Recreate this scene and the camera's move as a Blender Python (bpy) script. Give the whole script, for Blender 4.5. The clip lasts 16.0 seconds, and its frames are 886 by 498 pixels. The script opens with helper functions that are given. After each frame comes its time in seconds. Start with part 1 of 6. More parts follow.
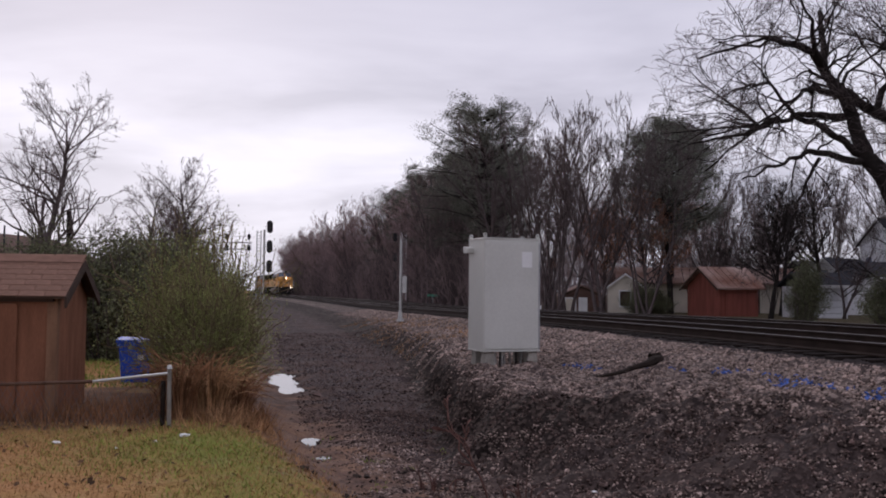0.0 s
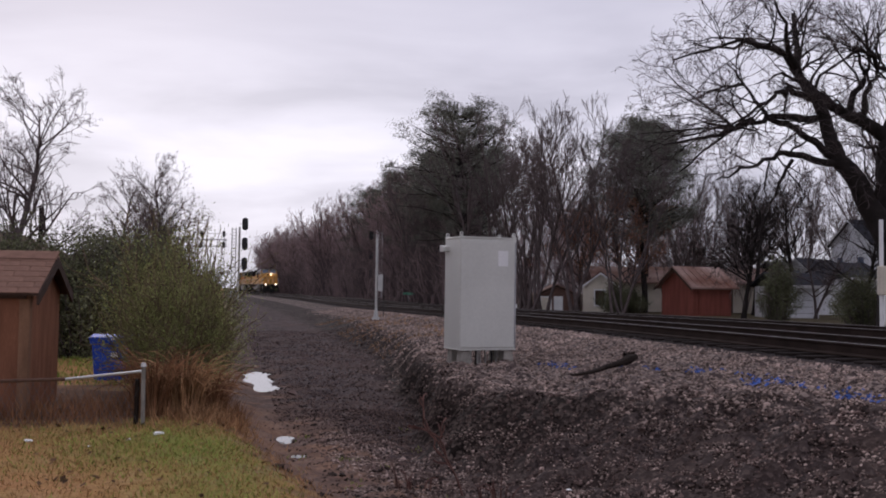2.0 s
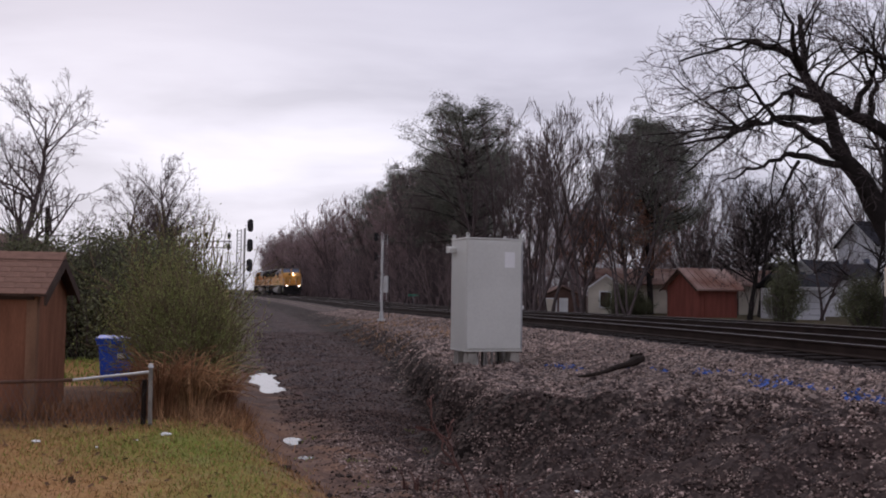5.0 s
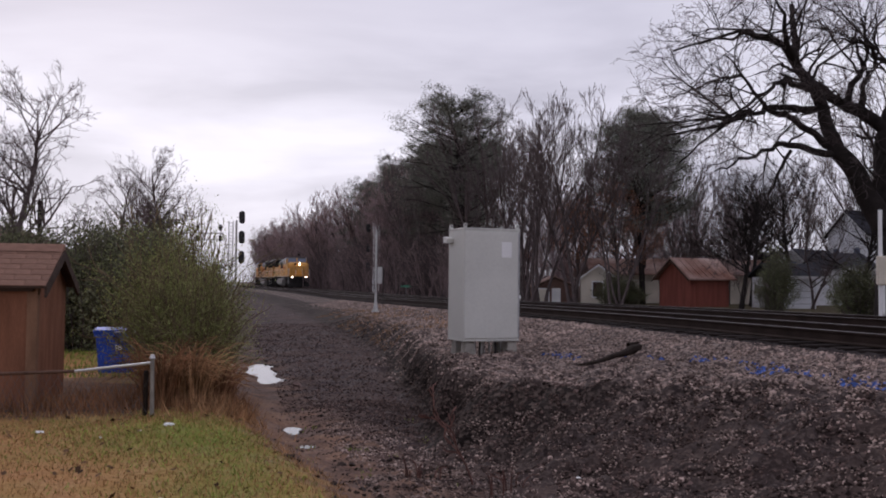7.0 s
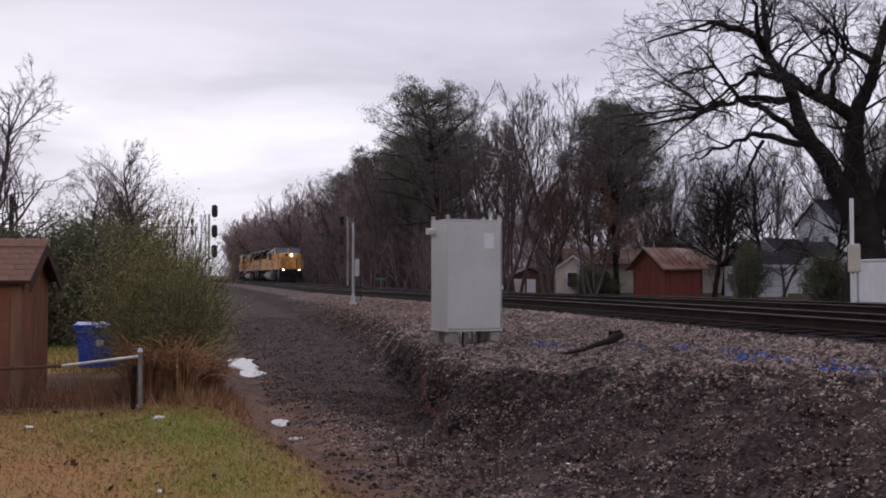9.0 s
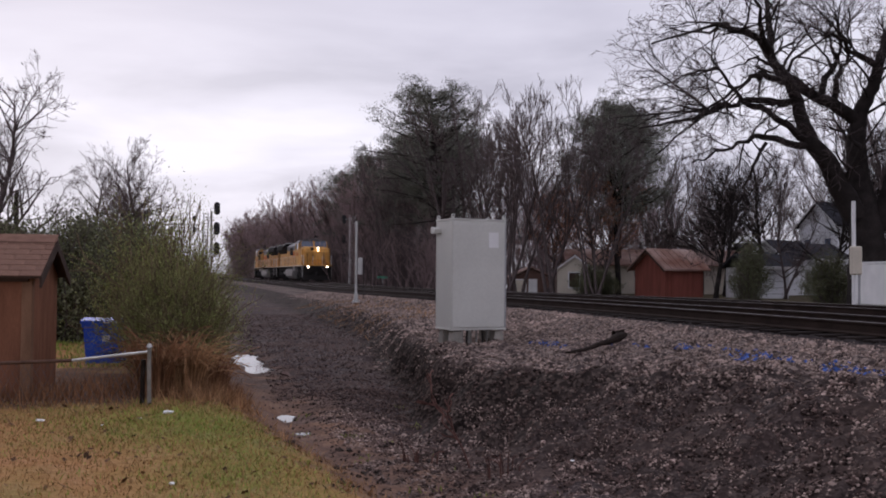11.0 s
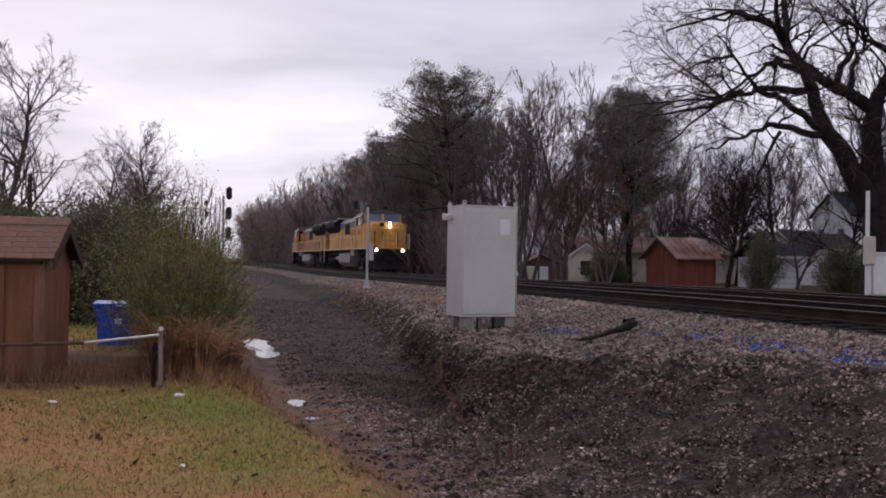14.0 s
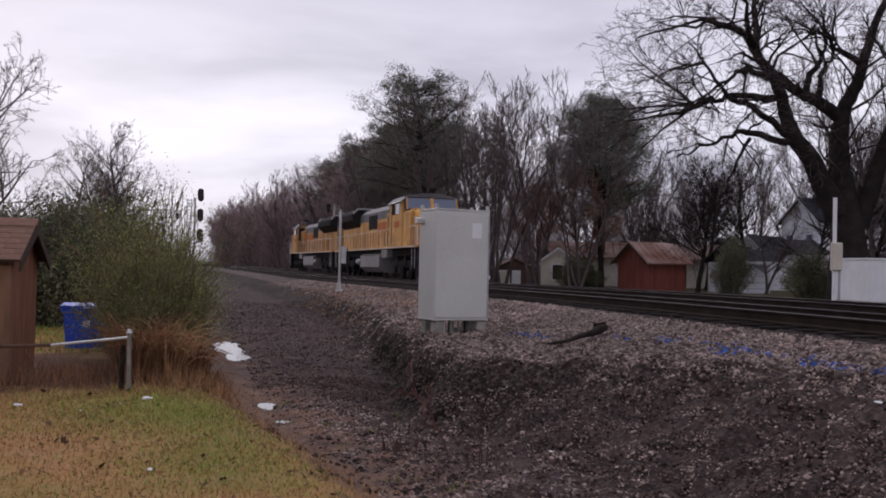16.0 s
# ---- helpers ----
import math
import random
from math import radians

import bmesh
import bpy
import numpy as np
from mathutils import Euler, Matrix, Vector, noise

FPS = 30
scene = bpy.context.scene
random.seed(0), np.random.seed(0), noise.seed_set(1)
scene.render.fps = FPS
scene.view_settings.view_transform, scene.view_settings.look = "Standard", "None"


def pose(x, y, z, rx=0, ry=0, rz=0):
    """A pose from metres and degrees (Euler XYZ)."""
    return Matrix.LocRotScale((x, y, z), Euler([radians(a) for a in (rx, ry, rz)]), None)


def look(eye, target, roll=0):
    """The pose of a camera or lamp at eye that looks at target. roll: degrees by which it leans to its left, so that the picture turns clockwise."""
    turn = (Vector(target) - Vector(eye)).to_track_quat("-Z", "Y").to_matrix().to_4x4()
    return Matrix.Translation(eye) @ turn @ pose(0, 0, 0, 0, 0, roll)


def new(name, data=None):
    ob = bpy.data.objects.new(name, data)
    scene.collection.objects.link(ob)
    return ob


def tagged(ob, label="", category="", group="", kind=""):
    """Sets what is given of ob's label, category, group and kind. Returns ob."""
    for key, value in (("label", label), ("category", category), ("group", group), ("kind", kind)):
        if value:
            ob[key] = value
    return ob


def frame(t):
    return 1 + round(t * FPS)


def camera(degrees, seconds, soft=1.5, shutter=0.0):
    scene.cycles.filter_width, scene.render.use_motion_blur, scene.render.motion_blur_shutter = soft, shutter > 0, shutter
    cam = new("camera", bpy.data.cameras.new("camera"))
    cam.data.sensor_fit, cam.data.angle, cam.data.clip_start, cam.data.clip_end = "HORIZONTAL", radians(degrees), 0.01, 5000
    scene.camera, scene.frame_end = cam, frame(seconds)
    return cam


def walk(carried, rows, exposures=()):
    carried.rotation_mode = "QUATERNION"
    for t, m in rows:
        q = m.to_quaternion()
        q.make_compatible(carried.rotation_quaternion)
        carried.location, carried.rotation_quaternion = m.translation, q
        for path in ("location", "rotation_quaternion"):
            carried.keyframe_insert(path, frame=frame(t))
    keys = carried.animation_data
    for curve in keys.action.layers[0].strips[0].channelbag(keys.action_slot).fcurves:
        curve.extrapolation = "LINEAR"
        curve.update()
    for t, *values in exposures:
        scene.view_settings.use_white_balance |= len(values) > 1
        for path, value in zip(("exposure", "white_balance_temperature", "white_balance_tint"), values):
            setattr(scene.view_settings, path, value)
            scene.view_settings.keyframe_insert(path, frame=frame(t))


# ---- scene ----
import itertools

cam = camera(51.5, 16.0, soft=1.9)
PATH = [
    (0, (0.055, 1.199, 1.522), (-0.357, 21.172, 2.460), 0.57),
    (0.5, (0.054, 1.191, 1.522), (-0.308, 21.164, 2.488), 0.69),
    (1, (0.051, 1.194, 1.520), (-0.185, 21.167, 2.543), 0.75),
    (1.5, (0.051, 1.188, 1.521), (-0.034, 21.163, 2.511), 0.74),
    (2, (0.049, 1.183, 1.525), (0.159, 21.162, 2.433), 0.83),
    (2.5, (0.047, 1.195, 1.515), (0.177, 21.174, 2.423), 0.81),
    (3, (0.048, 1.192, 1.519), (0.246, 21.169, 2.463), 0.75),
    (3.5, (0.053, 1.180, 1.517), (0.814, 21.132, 2.672), 0.77),
    (4, (0.042, 1.187, 1.513), (0.403, 21.158, 2.521), 0.80),
    (4.2, (0.049, 1.188, 1.518), (0.161, 21.161, 2.556), 0.92),
    (6.3, (-0.059, 1.220, 1.510), (-0.083, 21.207, 2.251), 0.83),
    (6.5, (-0.065, 1.201, 1.505), (-0.002, 21.188, 2.246), 0.66),
    (7, (-0.073, 1.139, 1.502), (0.128, 21.124, 2.253), 0.57),
    (7.5, (-0.093, 1.100, 1.513), (-0.382, 21.088, 2.131), 0.57),
    (8, (-0.128, 1.086, 1.502), (-0.254, 21.077, 2.114), 1.04),
    (8.5, (-0.185, 1.082, 1.499), (-0.103, 21.074, 2.038), 0.54),
    (9, (-0.231, 1.062, 1.485), (0.564, 21.038, 2.069), -0.00),
    (11.3, (-0.295, 0.948, 1.476), (0.426, 20.927, 2.042), 0.60),
    (11.5, (-0.294, 0.948, 1.472), (0.202, 20.932, 2.074), 0.63),
    (12, (-0.292, 0.963, 1.474), (-0.150, 20.954, 2.076), 0.78),
    (12.5, (-0.287, 0.963, 1.475), (0.023, 20.953, 2.040), 1.06),
    (13, (-0.287, 0.955, 1.474), (0.251, 20.942, 1.942), 1.17),
    (13.5, (-0.290, 0.953, 1.476), (0.252, 20.943, 1.814), 1.01),
    (14, (-0.293, 0.960, 1.474), (0.237, 20.952, 1.747), 0.99),
    (14.5, (-0.291, 0.970, 1.471), (0.240, 20.961, 1.763), 1.12),
    (15, (-0.288, 0.970, 1.473), (0.349, 20.957, 1.839), 1.26),
    (15.5, (-0.284, 0.973, 1.476), (0.568, 20.951, 1.873), 1.35),
    (16, (-0.277, 0.953, 1.474), (0.836, 20.918, 1.835), 1.31),

]
walk(cam, [(t, look(e, a, r)) for t, e, a, r in PATH], [(0, 0.10, 6350, 21), (16, 0.11, 6350, 21)])

# ---- world and light: a wet overcast winter day ----
world = bpy.data.worlds.new("overcast_sky")
scene.world = world
world.use_nodes = True
wt = world.node_tree
wt.nodes.clear()


def wnode(kind, **kw):
    n = wt.nodes.new(kind)
    for k, v in kw.items():
        n.inputs[k].default_value = v
    return n


SUN_EL, SUN_AZ = radians(32), radians(-25)
sky = wnode("ShaderNodeTexSky")
sky.sky_type, sky.sun_disc, sky.sun_elevation, sky.sun_rotation = "NISHITA", False, SUN_EL, SUN_AZ
sky.air_density, sky.dust_density = 1.0, 4.0
coord = wnode("ShaderNodeTexCoord")
sep = wnode("ShaderNodeSeparateXYZ")
wt.links.new(coord.outputs["Generated"], sep.inputs[0])
# clouds drawn out flat towards the horizon
flat = wnode("ShaderNodeMath")
flat.operation = "ADD"
flat.inputs[1].default_value = 0.18
wt.links.new(sep.outputs["Z"], flat.inputs[0])
div = wnode("ShaderNodeVectorMath")
div.operation = "DIVIDE"
comb = wnode("ShaderNodeCombineXYZ")
for i in range(3):
    wt.links.new(flat.outputs[0], comb.inputs[i])
wt.links.new(coord.outputs["Generated"], div.inputs[0])
wt.links.new(comb.outputs[0], div.inputs[1])
shift = wnode("ShaderNodeVectorMath")
shift.operation = "ADD"
shift.inputs[1].default_value = (0.35, 0.2, 0.0)
streak = wnode("ShaderNodeVectorMath")
streak.operation = "MULTIPLY"
streak.inputs[1].default_value = (0.6, 1.0, 1.0)
wt.links.new(div.outputs[0], streak.inputs[0])
wt.links.new(streak.outputs[0], shift.inputs[0])
cloud = wnode("ShaderNodeTexNoise", Scale=1.5, Detail=6.0, Roughness=0.5, Distortion=0.3)
wt.links.new(shift.outputs[0], cloud.inputs["Vector"])
ramp = wnode("ShaderNodeValToRGB")
ramp.color_ramp.elements[0].position, ramp.color_ramp.elements[0].color = 0.36, (0.40, 0.415, 0.465, 1)
ramp.color_ramp.elements[1].position, ramp.color_ramp.elements[1].color = 0.64, (0.83, 0.85, 0.895, 1)
mid = ramp.color_ramp.elements.new(0.5)
mid.color = (0.63, 0.645, 0.70, 1)
wt.links.new(cloud.outputs["Fac"], ramp.inputs[0])
# the brighter break low in the sky towards the far end of the line
dot = wnode("ShaderNodeVectorMath")
dot.operation = "DOT_PRODUCT"
dot.inputs[1].default_value = Vector((-0.27, 0.95, 0.155)).normalized()
wt.links.new(coord.outputs["Generated"], dot.inputs[0])
near = wnode("ShaderNodeMapRange")
near.inputs["From Min"].default_value, near.inputs["From Max"].default_value = 0.945, 1.0
near.inputs["To Min"].default_value, near.inputs["To Max"].default_value = 0.0, 0.45
wt.links.new(dot.outputs["Value"], near.inputs["Value"])
brighter = wnode("ShaderNodeMix")
brighter.data_type = "RGBA"
wt.links.new(near.outputs[0], brighter.inputs["Factor"])
wt.links.new(ramp.outputs[0], brighter.inputs["A"])
brighter.inputs["B"].default_value = (0.86, 0.89, 0.92, 1)
# the deck is thicker and darker overhead than low in the sky
high = wnode("ShaderNodeMapRange")
high.inputs["From Min"].default_value, high.inputs["From Max"].default_value = 0.16, 0.31
high.inputs["To Min"].default_value, high.inputs["To Max"].default_value = 0.0, 0.75
wt.links.new(sep.outputs["Z"], high.inputs["Value"])
deck = wnode("ShaderNodeMix")
deck.data_type = "RGBA"
wt.links.new(high.outputs[0], deck.inputs["Factor"])
wt.links.new(brighter.outputs["Result"], deck.inputs["A"])
deck.inputs["B"].default_value = (0.52, 0.535, 0.60, 1)
lowband = wnode("ShaderNodeMapRange")
lowband.inputs["From Min"].default_value, lowband.inputs["From Max"].default_value = 0.03, 0.095
lowband.inputs["To Min"].default_value, lowband.inputs["To Max"].default_value = 0.8, 0.0
wt.links.new(sep.outputs["Z"], lowband.inputs["Value"])
band = wnode("ShaderNodeMix")
band.data_type = "RGBA"
wt.links.new(lowband.outputs[0], band.inputs["Factor"])
wt.links.new(deck.outputs["Result"], band.inputs["A"])
band.inputs["B"].default_value = (0.60, 0.615, 0.65, 1)
bg_cloud = wnode("ShaderNodeBackground", Strength=1.0)
wt.links.new(band.outputs["Result"], bg_cloud.inputs["Color"])
bg_sky = wnode("ShaderNodeBackground", Strength=0.004)
wt.links.new(sky.outputs[0], bg_sky.inputs["Color"])
add = wnode("ShaderNodeAddShader")
wt.links.new(bg_cloud.outputs[0], add.inputs[0])
wt.links.new(bg_sky.outputs[0], add.inputs[1])
wout = wnode("ShaderNodeOutputWorld")
wt.links.new(add.outputs[0], wout.inputs["Surface"])

sun = new("sun", bpy.data.lights.new("sun", "SUN"))
sun.data.energy, sun.data.angle, sun.data.color = 0.5, radians(25), (1.0, 0.97, 0.93)
sun.matrix_world = look((0, 0, 60), (60 * math.sin(-SUN_AZ) * -1 * -0.6, -60 * math.cos(SUN_AZ), 60 - 60 * math.tan(SUN_EL)))

# ---- materials ----
def material(name, color, rough=0.8, metal=0.0, spec=0.4, var=0.25, scale=6.0, fine=60.0, bump=0.2, color2=None, object_var=0.0, stretch=(1, 1, 1), island=0.0, bump_dist=0.02):
    """Two scales of noise vary a base colour; the finer one also gives relief."""
    m = bpy.data.materials.new(name)
    m.use_nodes = True
    nt = m.node_tree
    b = nt.nodes["Principled BSDF"]
    b.inputs["Roughness"].default_value, b.inputs["Metallic"].default_value = rough, metal
    b.inputs["Specular IOR Level"].default_value = spec
    tc = nt.nodes.new("ShaderNodeTexCoord")
    mp = nt.nodes.new("ShaderNodeMapping")
    mp.inputs["Scale"].default_value = stretch
    nt.links.new(tc.outputs["Object"], mp.inputs["Vector"])
    n1, n2 = nt.nodes.new("ShaderNodeTexNoise"), nt.nodes.new("ShaderNodeTexNoise")
    n1.inputs["Scale"].default_value, n2.inputs["Scale"].default_value = scale, fine
    n1.inputs["Detail"].default_value, n2.inputs["Detail"].default_value = 4, 3
    for n in (n1, n2):
        nt.links.new(mp.outputs[0], n.inputs["Vector"])
    dark = tuple(c * (1 - var) for c in color)
    light = color2 or tuple(min(1, c * (1 + var)) for c in color)
    mix = nt.nodes.new("ShaderNodeMix")
    mix.data_type = "RGBA"
    mix.inputs["A"].default_value, mix.inputs["B"].default_value = (*dark, 1), (*light, 1)
    mr = nt.nodes.new("ShaderNodeMapRange")
    mr.inputs["From Min"].default_value, mr.inputs["From Max"].default_value = 0.3, 0.7
    nt.links.new(n1.outputs["Fac"], mr.inputs["Value"])
    nt.links.new(mr.outputs[0], mix.inputs["Factor"])
    hsv = nt.nodes.new("ShaderNodeHueSaturation")
    nt.links.new(mix.outputs["Result"], hsv.inputs["Color"])
    mul = nt.nodes.new("ShaderNodeMapRange")
    mul.inputs["From Min"].default_value, mul.inputs["From Max"].default_value = 0.25, 0.75
    mul.inputs["To Min"].default_value, mul.inputs["To Max"].default_value = 1 - var * 0.7, 1 + var * 0.7
    nt.links.new(n2.outputs["Fac"], mul.inputs["Value"])
    last = mul.outputs[0]
    for amount, kind, out in ((object_var, "ShaderNodeObjectInfo", "Random"), (island, "ShaderNodeNewGeometry", "Random Per Island")):
        if amount:
            oi = nt.nodes.new(kind)
            r = nt.nodes.new("ShaderNodeMapRange")
            r.inputs["To Min"].default_value, r.inputs["To Max"].default_value = 1 - amount, 1 + amount
            nt.links.new(oi.outputs[out], r.inputs["Value"])
            mm = nt.nodes.new("ShaderNodeMath")
            mm.operation = "MULTIPLY"
            nt.links.new(last, mm.inputs[0]), nt.links.new(r.outputs[0], mm.inputs[1])
            last = mm.outputs[0]
    nt.links.new(last, hsv.inputs["Value"])
    nt.links.new(hsv.outputs[0], b.inputs["Base Color"])
    if bump:
        bp = nt.nodes.new("ShaderNodeBump")
        bp.inputs["Strength"].default_value, bp.inputs["Distance"].default_value = bump, bump_dist
        nt.links.new(n2.outputs["Fac"], bp.inputs["Height"])
        nt.links.new(bp.outputs[0], b.inputs["Normal"])
    return m


def glow(name, color, strength):
    m = bpy.data.materials.new(name)
    m.use_nodes = True
    b = m.node_tree.nodes["Principled BSDF"]
    b.inputs["Base Color"].default_value = (*color, 1)
    b.inputs["Emission Color"].default_value, b.inputs["Emission Strength"].default_value = (*color, 1), strength
    return m


M = dict(
    galvanised=material("galvanised_paint", (0.54, 0.54, 0.505), 0.4, 0.05, 0.5, 0.07, 1.1, 30, 0.03),
    steel=material("mast_steel", (0.36, 0.36, 0.37), 0.5, 0.5, 0.5, 0.15, 3, 60, 0.05),
    concrete=material("concrete", (0.30, 0.28, 0.25), 0.9, 0, 0.3, 0.3, 4, 50, 0.3),
    black=material("signal_black", (0.02, 0.02, 0.022), 0.6, 0, 0.4, 0.2, 5, 60, 0.05),
    white=material("white_paint", (0.74, 0.74, 0.74), 0.7, 0, 0.4, 0.08, 2, 40, 0.05),
    siding=material("shed_plywood", (0.205, 0.092, 0.055), 0.85, 0, 0.08, 0.22, 2.5, 30, 0.2, stretch=(3, 3, 0.5)),
    shed_trim=material("shed_trim", (0.20, 0.112, 0.07), 0.85, 0, 0.08, 0.2, 3, 40, 0.2, stretch=(3, 3, 0.6)),
    # shed wood with the eaves' shade put into its colour; also dark doors
    shed_shadow=material("shed_shaded_board", (0.06, 0.038, 0.03), 0.9, 0, 0.2, 0.25, 3, 40, 0.2),
    shingle=material("brown_shingle", (0.235, 0.135, 0.10), 0.95, 0, 0.08, 0.2, 5, 130, 0.5, object_var=0.05),
    blue=material("blue_plastic", (0.014, 0.07, 0.46), 0.42, 0, 0.5, 0.12, 3, 30, 0.04),
    rail=material("rail_steel", (0.035, 0.024, 0.02), 0.85, 0.3, 0.08, 0.25, 3, 60, 0.1),
    railtop=material("rail_head", (0.20, 0.18, 0.18), 0.45, 0.6, 0.5, 0.1, 3, 60, 0.02),
    tie=material("tie_wood", (0.020, 0.015, 0.0135), 0.9, 0, 0.08, 0.35, 4, 40, 0.4, object_var=0.25, stretch=(1, 4, 4)),
    bark=material("bark", (0.028, 0.023, 0.022), 0.95, 0, 0.08, 0.3, 3, 25, 0.5),
    bark_grey=material("bark_grey", (0.145, 0.118, 0.115), 0.95, 0, 0.08, 0.3, 3, 25, 0.3),
    bark_mid=material("bark_mid", (0.10, 0.079, 0.077), 0.95, 0, 0.08, 0.3, 3, 25, 0.3),
    twig_red=material("twig_red", (0.30, 0.222, 0.218), 0.95, 0, 0.08, 0.35, 0.8, 20, 0.0, island=0.3),
    needle=material("pine_needles", (0.155, 0.157, 0.130), 0.85, 0, 0.08, 0.35, 0.5, 10, 0.0, island=0.45),
    leaf=material("shrub_leaf", (0.26, 0.28, 0.10), 0.85, 0, 0.08, 0.35, 0.9, 12, 0.0, island=0.35),
    twig_tan=material("twig_tan", (0.17, 0.125, 0.08), 0.9, 0, 0.08, 0.3, 0.8, 20, 0.0, island=0.3),
    weed_red=material("red_weed", (0.12, 0.062, 0.052), 0.95, 0, 0.08, 0.35, 0.8, 20, 0.0, island=0.4),
    leaf_dark=material("evergreen_leaf", (0.13, 0.135, 0.078), 0.85, 0, 0.08, 0.35, 0.9, 12, 0.0, island=0.5),
    leaf_brown=material("dead_leaf", (0.22, 0.105, 0.065), 0.9, 0, 0.2, 0.3, 0.9, 12, 0.0, island=0.5),
    weed=material("dry_weed", (0.21, 0.105, 0.055), 0.9, 0, 0.08, 0.3, 2, 12, 0.0, island=0.45),
    straw=material("dry_grass", (0.34, 0.195, 0.10), 0.9, 0, 0.08, 0.3, 2, 12, 0.0, island=0.45),
    blade=material("lawn_blade", (0.37, 0.20, 0.088), 0.85, 0, 0.08, 0.35, 0.55, 12, 0.0, island=0.5, color2=(0.43, 0.265, 0.12)),
    blade_green=material("green_blade", (0.22, 0.26, 0.06), 0.85, 0, 0.08, 0.3, 1.5, 12, 0.0, island=0.45),
    stone=material("ballast_stone", (0.265, 0.200, 0.172), 0.85, 0, 0.08, 0.25, 0.6, 30, 0.0, island=0.75),
    stone_dark=material("dark_stone", (0.082, 0.056, 0.049), 0.85, 0, 0.08, 0.25, 0.6, 30, 0.0, island=0.85),
    yellow=material("loco_yellow", (0.57, 0.295, 0.075), 0.6, 0, 0.3, 0.34, 0.9, 7, 0.02, stretch=(1, 1, 0.35)),
    yellow_old=material("loco_yellow_faded", (0.45, 0.235, 0.085), 0.7, 0, 0.2, 0.42, 0.9, 7, 0.02, stretch=(1, 1, 0.35)),
    loco_grey=material("loco_grey", (0.115, 0.115, 0.125), 0.6, 0, 0.25, 0.2, 0.8, 9, 0.02),
    loco_dark=material("loco_underframe", (0.022, 0.02, 0.02), 0.85, 0.1, 0.08, 0.35, 1.2, 12, 0.05),
    tank=material("fuel_tank", (0.24, 0.225, 0.215), 0.6, 0.2, 0.4, 0.25, 0.9, 12, 0.03),
    red=material("red_stripe", (0.45, 0.14, 0.045), 0.7, 0, 0.1, 0.1, 2, 20, 0.0),
    window=material("dark_glass", (0.10, 0.13, 0.20), 0.08, 0, 0.8, 0.05, 2, 20, 0.0),
    red_wood=material("red_board", (0.21, 0.062, 0.045), 0.85, 0, 0.3, 0.2, 1.5, 20, 0.1, stretch=(3, 3, 0.4)),
    rust=material("rusty_roof", (0.27, 0.115, 0.075), 0.8, 0.1, 0.3, 0.35, 0.5, 9, 0.1, color2=(0.42, 0.30, 0.26)),
    cream=material("cream_wall", (0.60, 0.54, 0.45), 0.85, 0, 0.3, 0.14, 0.8, 20, 0.05),
    house=material("house_siding", (0.72, 0.73, 0.76), 0.75, 0, 0.3, 0.08, 1, 20, 0.05),
    roof_dark=material("dark_roof", (0.035, 0.035, 0.042), 0.9, 0, 0.08, 0.3, 2, 30, 0.1),
    roof_brown=material("brown_roof", (0.14, 0.085, 0.07), 0.9, 0, 0.08, 0.25, 2, 30, 0.1),
    brick=material("brick_wall", (0.16, 0.075, 0.055), 0.9, 0, 0.2, 0.25, 3, 30, 0.1),
    wire=material("fence_wire", (0.10, 0.10, 0.10), 0.6, 0.5, 0.4, 0.2, 3, 30, 0.0),
    pipe=material("fence_pipe", (0.46, 0.46, 0.45), 0.4, 0.6, 0.5, 0.15, 3, 30, 0.05),
    rust_pipe=material("rusty_pipe", (0.10, 0.055, 0.038), 0.8, 0.2, 0.3, 0.3, 3, 30, 0.1),
    litter=material("white_paper", (0.75, 0.75, 0.74), 0.8, 0, 0.3, 0.05, 3, 30, 0.1),
    sign=material("green_sign", (0.10, 0.36, 0.24), 0.5, 0, 0.4, 0.1, 3, 30, 0.0),
    wood_log=material("wet_wood", (0.022, 0.015, 0.012), 0.85, 0, 0.08, 0.3, 5, 30, 0.4),
    net=material("blue_paint_mark", (0.06, 0.11, 0.33), 0.85, 0, 0.08, 0.35, 2, 30, 0.0, island=0.4),
    old_post=material("mossy_post", (0.24, 0.225, 0.20), 0.7, 0.2, 0.3, 0.35, 5, 30, 0.1, stretch=(1, 1, 0.4)),
    clod=material("wet_earth", (0.035, 0.024, 0.019), 0.8, 0, 0.15, 0.3, 3, 40, 0.3, island=0.4),
    chaff=material("fallen_leaf", (0.10, 0.055, 0.03), 0.9, 0, 0.1, 0.3, 2, 12, 0.0, island=0.6),
    amber=glow("headlight", (1.0, 0.86, 0.62), 8.0),
)

water = bpy.data.materials.new("standing_water")
water.use_nodes = True
wb = water.node_tree.nodes["Principled BSDF"]
wb.inputs["Base Color"].default_value, wb.inputs["Roughness"].default_value, wb.inputs["IOR"].default_value = (0.03, 0.026, 0.022, 1), 0.03, 1.33
wb.inputs["Specular IOR Level"].default_value = 0.9
M["water"] = water


# ---- building helpers ----
def part(name, data, mat, parent=None, label="", m=None):
    """One mesh object from a bmesh, or from (verts, faces); under parent where given."""
    me = bpy.data.meshes.new(name)
    if isinstance(data, bmesh.types.BMesh):
        data.to_mesh(me)
        data.free()
    else:
        me.from_pydata(data[0], [], data[1])
    me.materials.append(M[mat] if isinstance(mat, str) else mat)
    ob = new(name, me)
    if parent:
        ob.parent = parent
    if m is not None:
        ob.matrix_local = m
    if label:
        tagged(ob, label)
    return ob


def empty(name, m, label, category, group="", kind=""):
    ob = new(name)
    ob.matrix_world = m
    return tagged(ob, label, category, group, kind)


def thing(ob, label, category, group="", kind=""):
    return tagged(ob, label, category, group, kind)


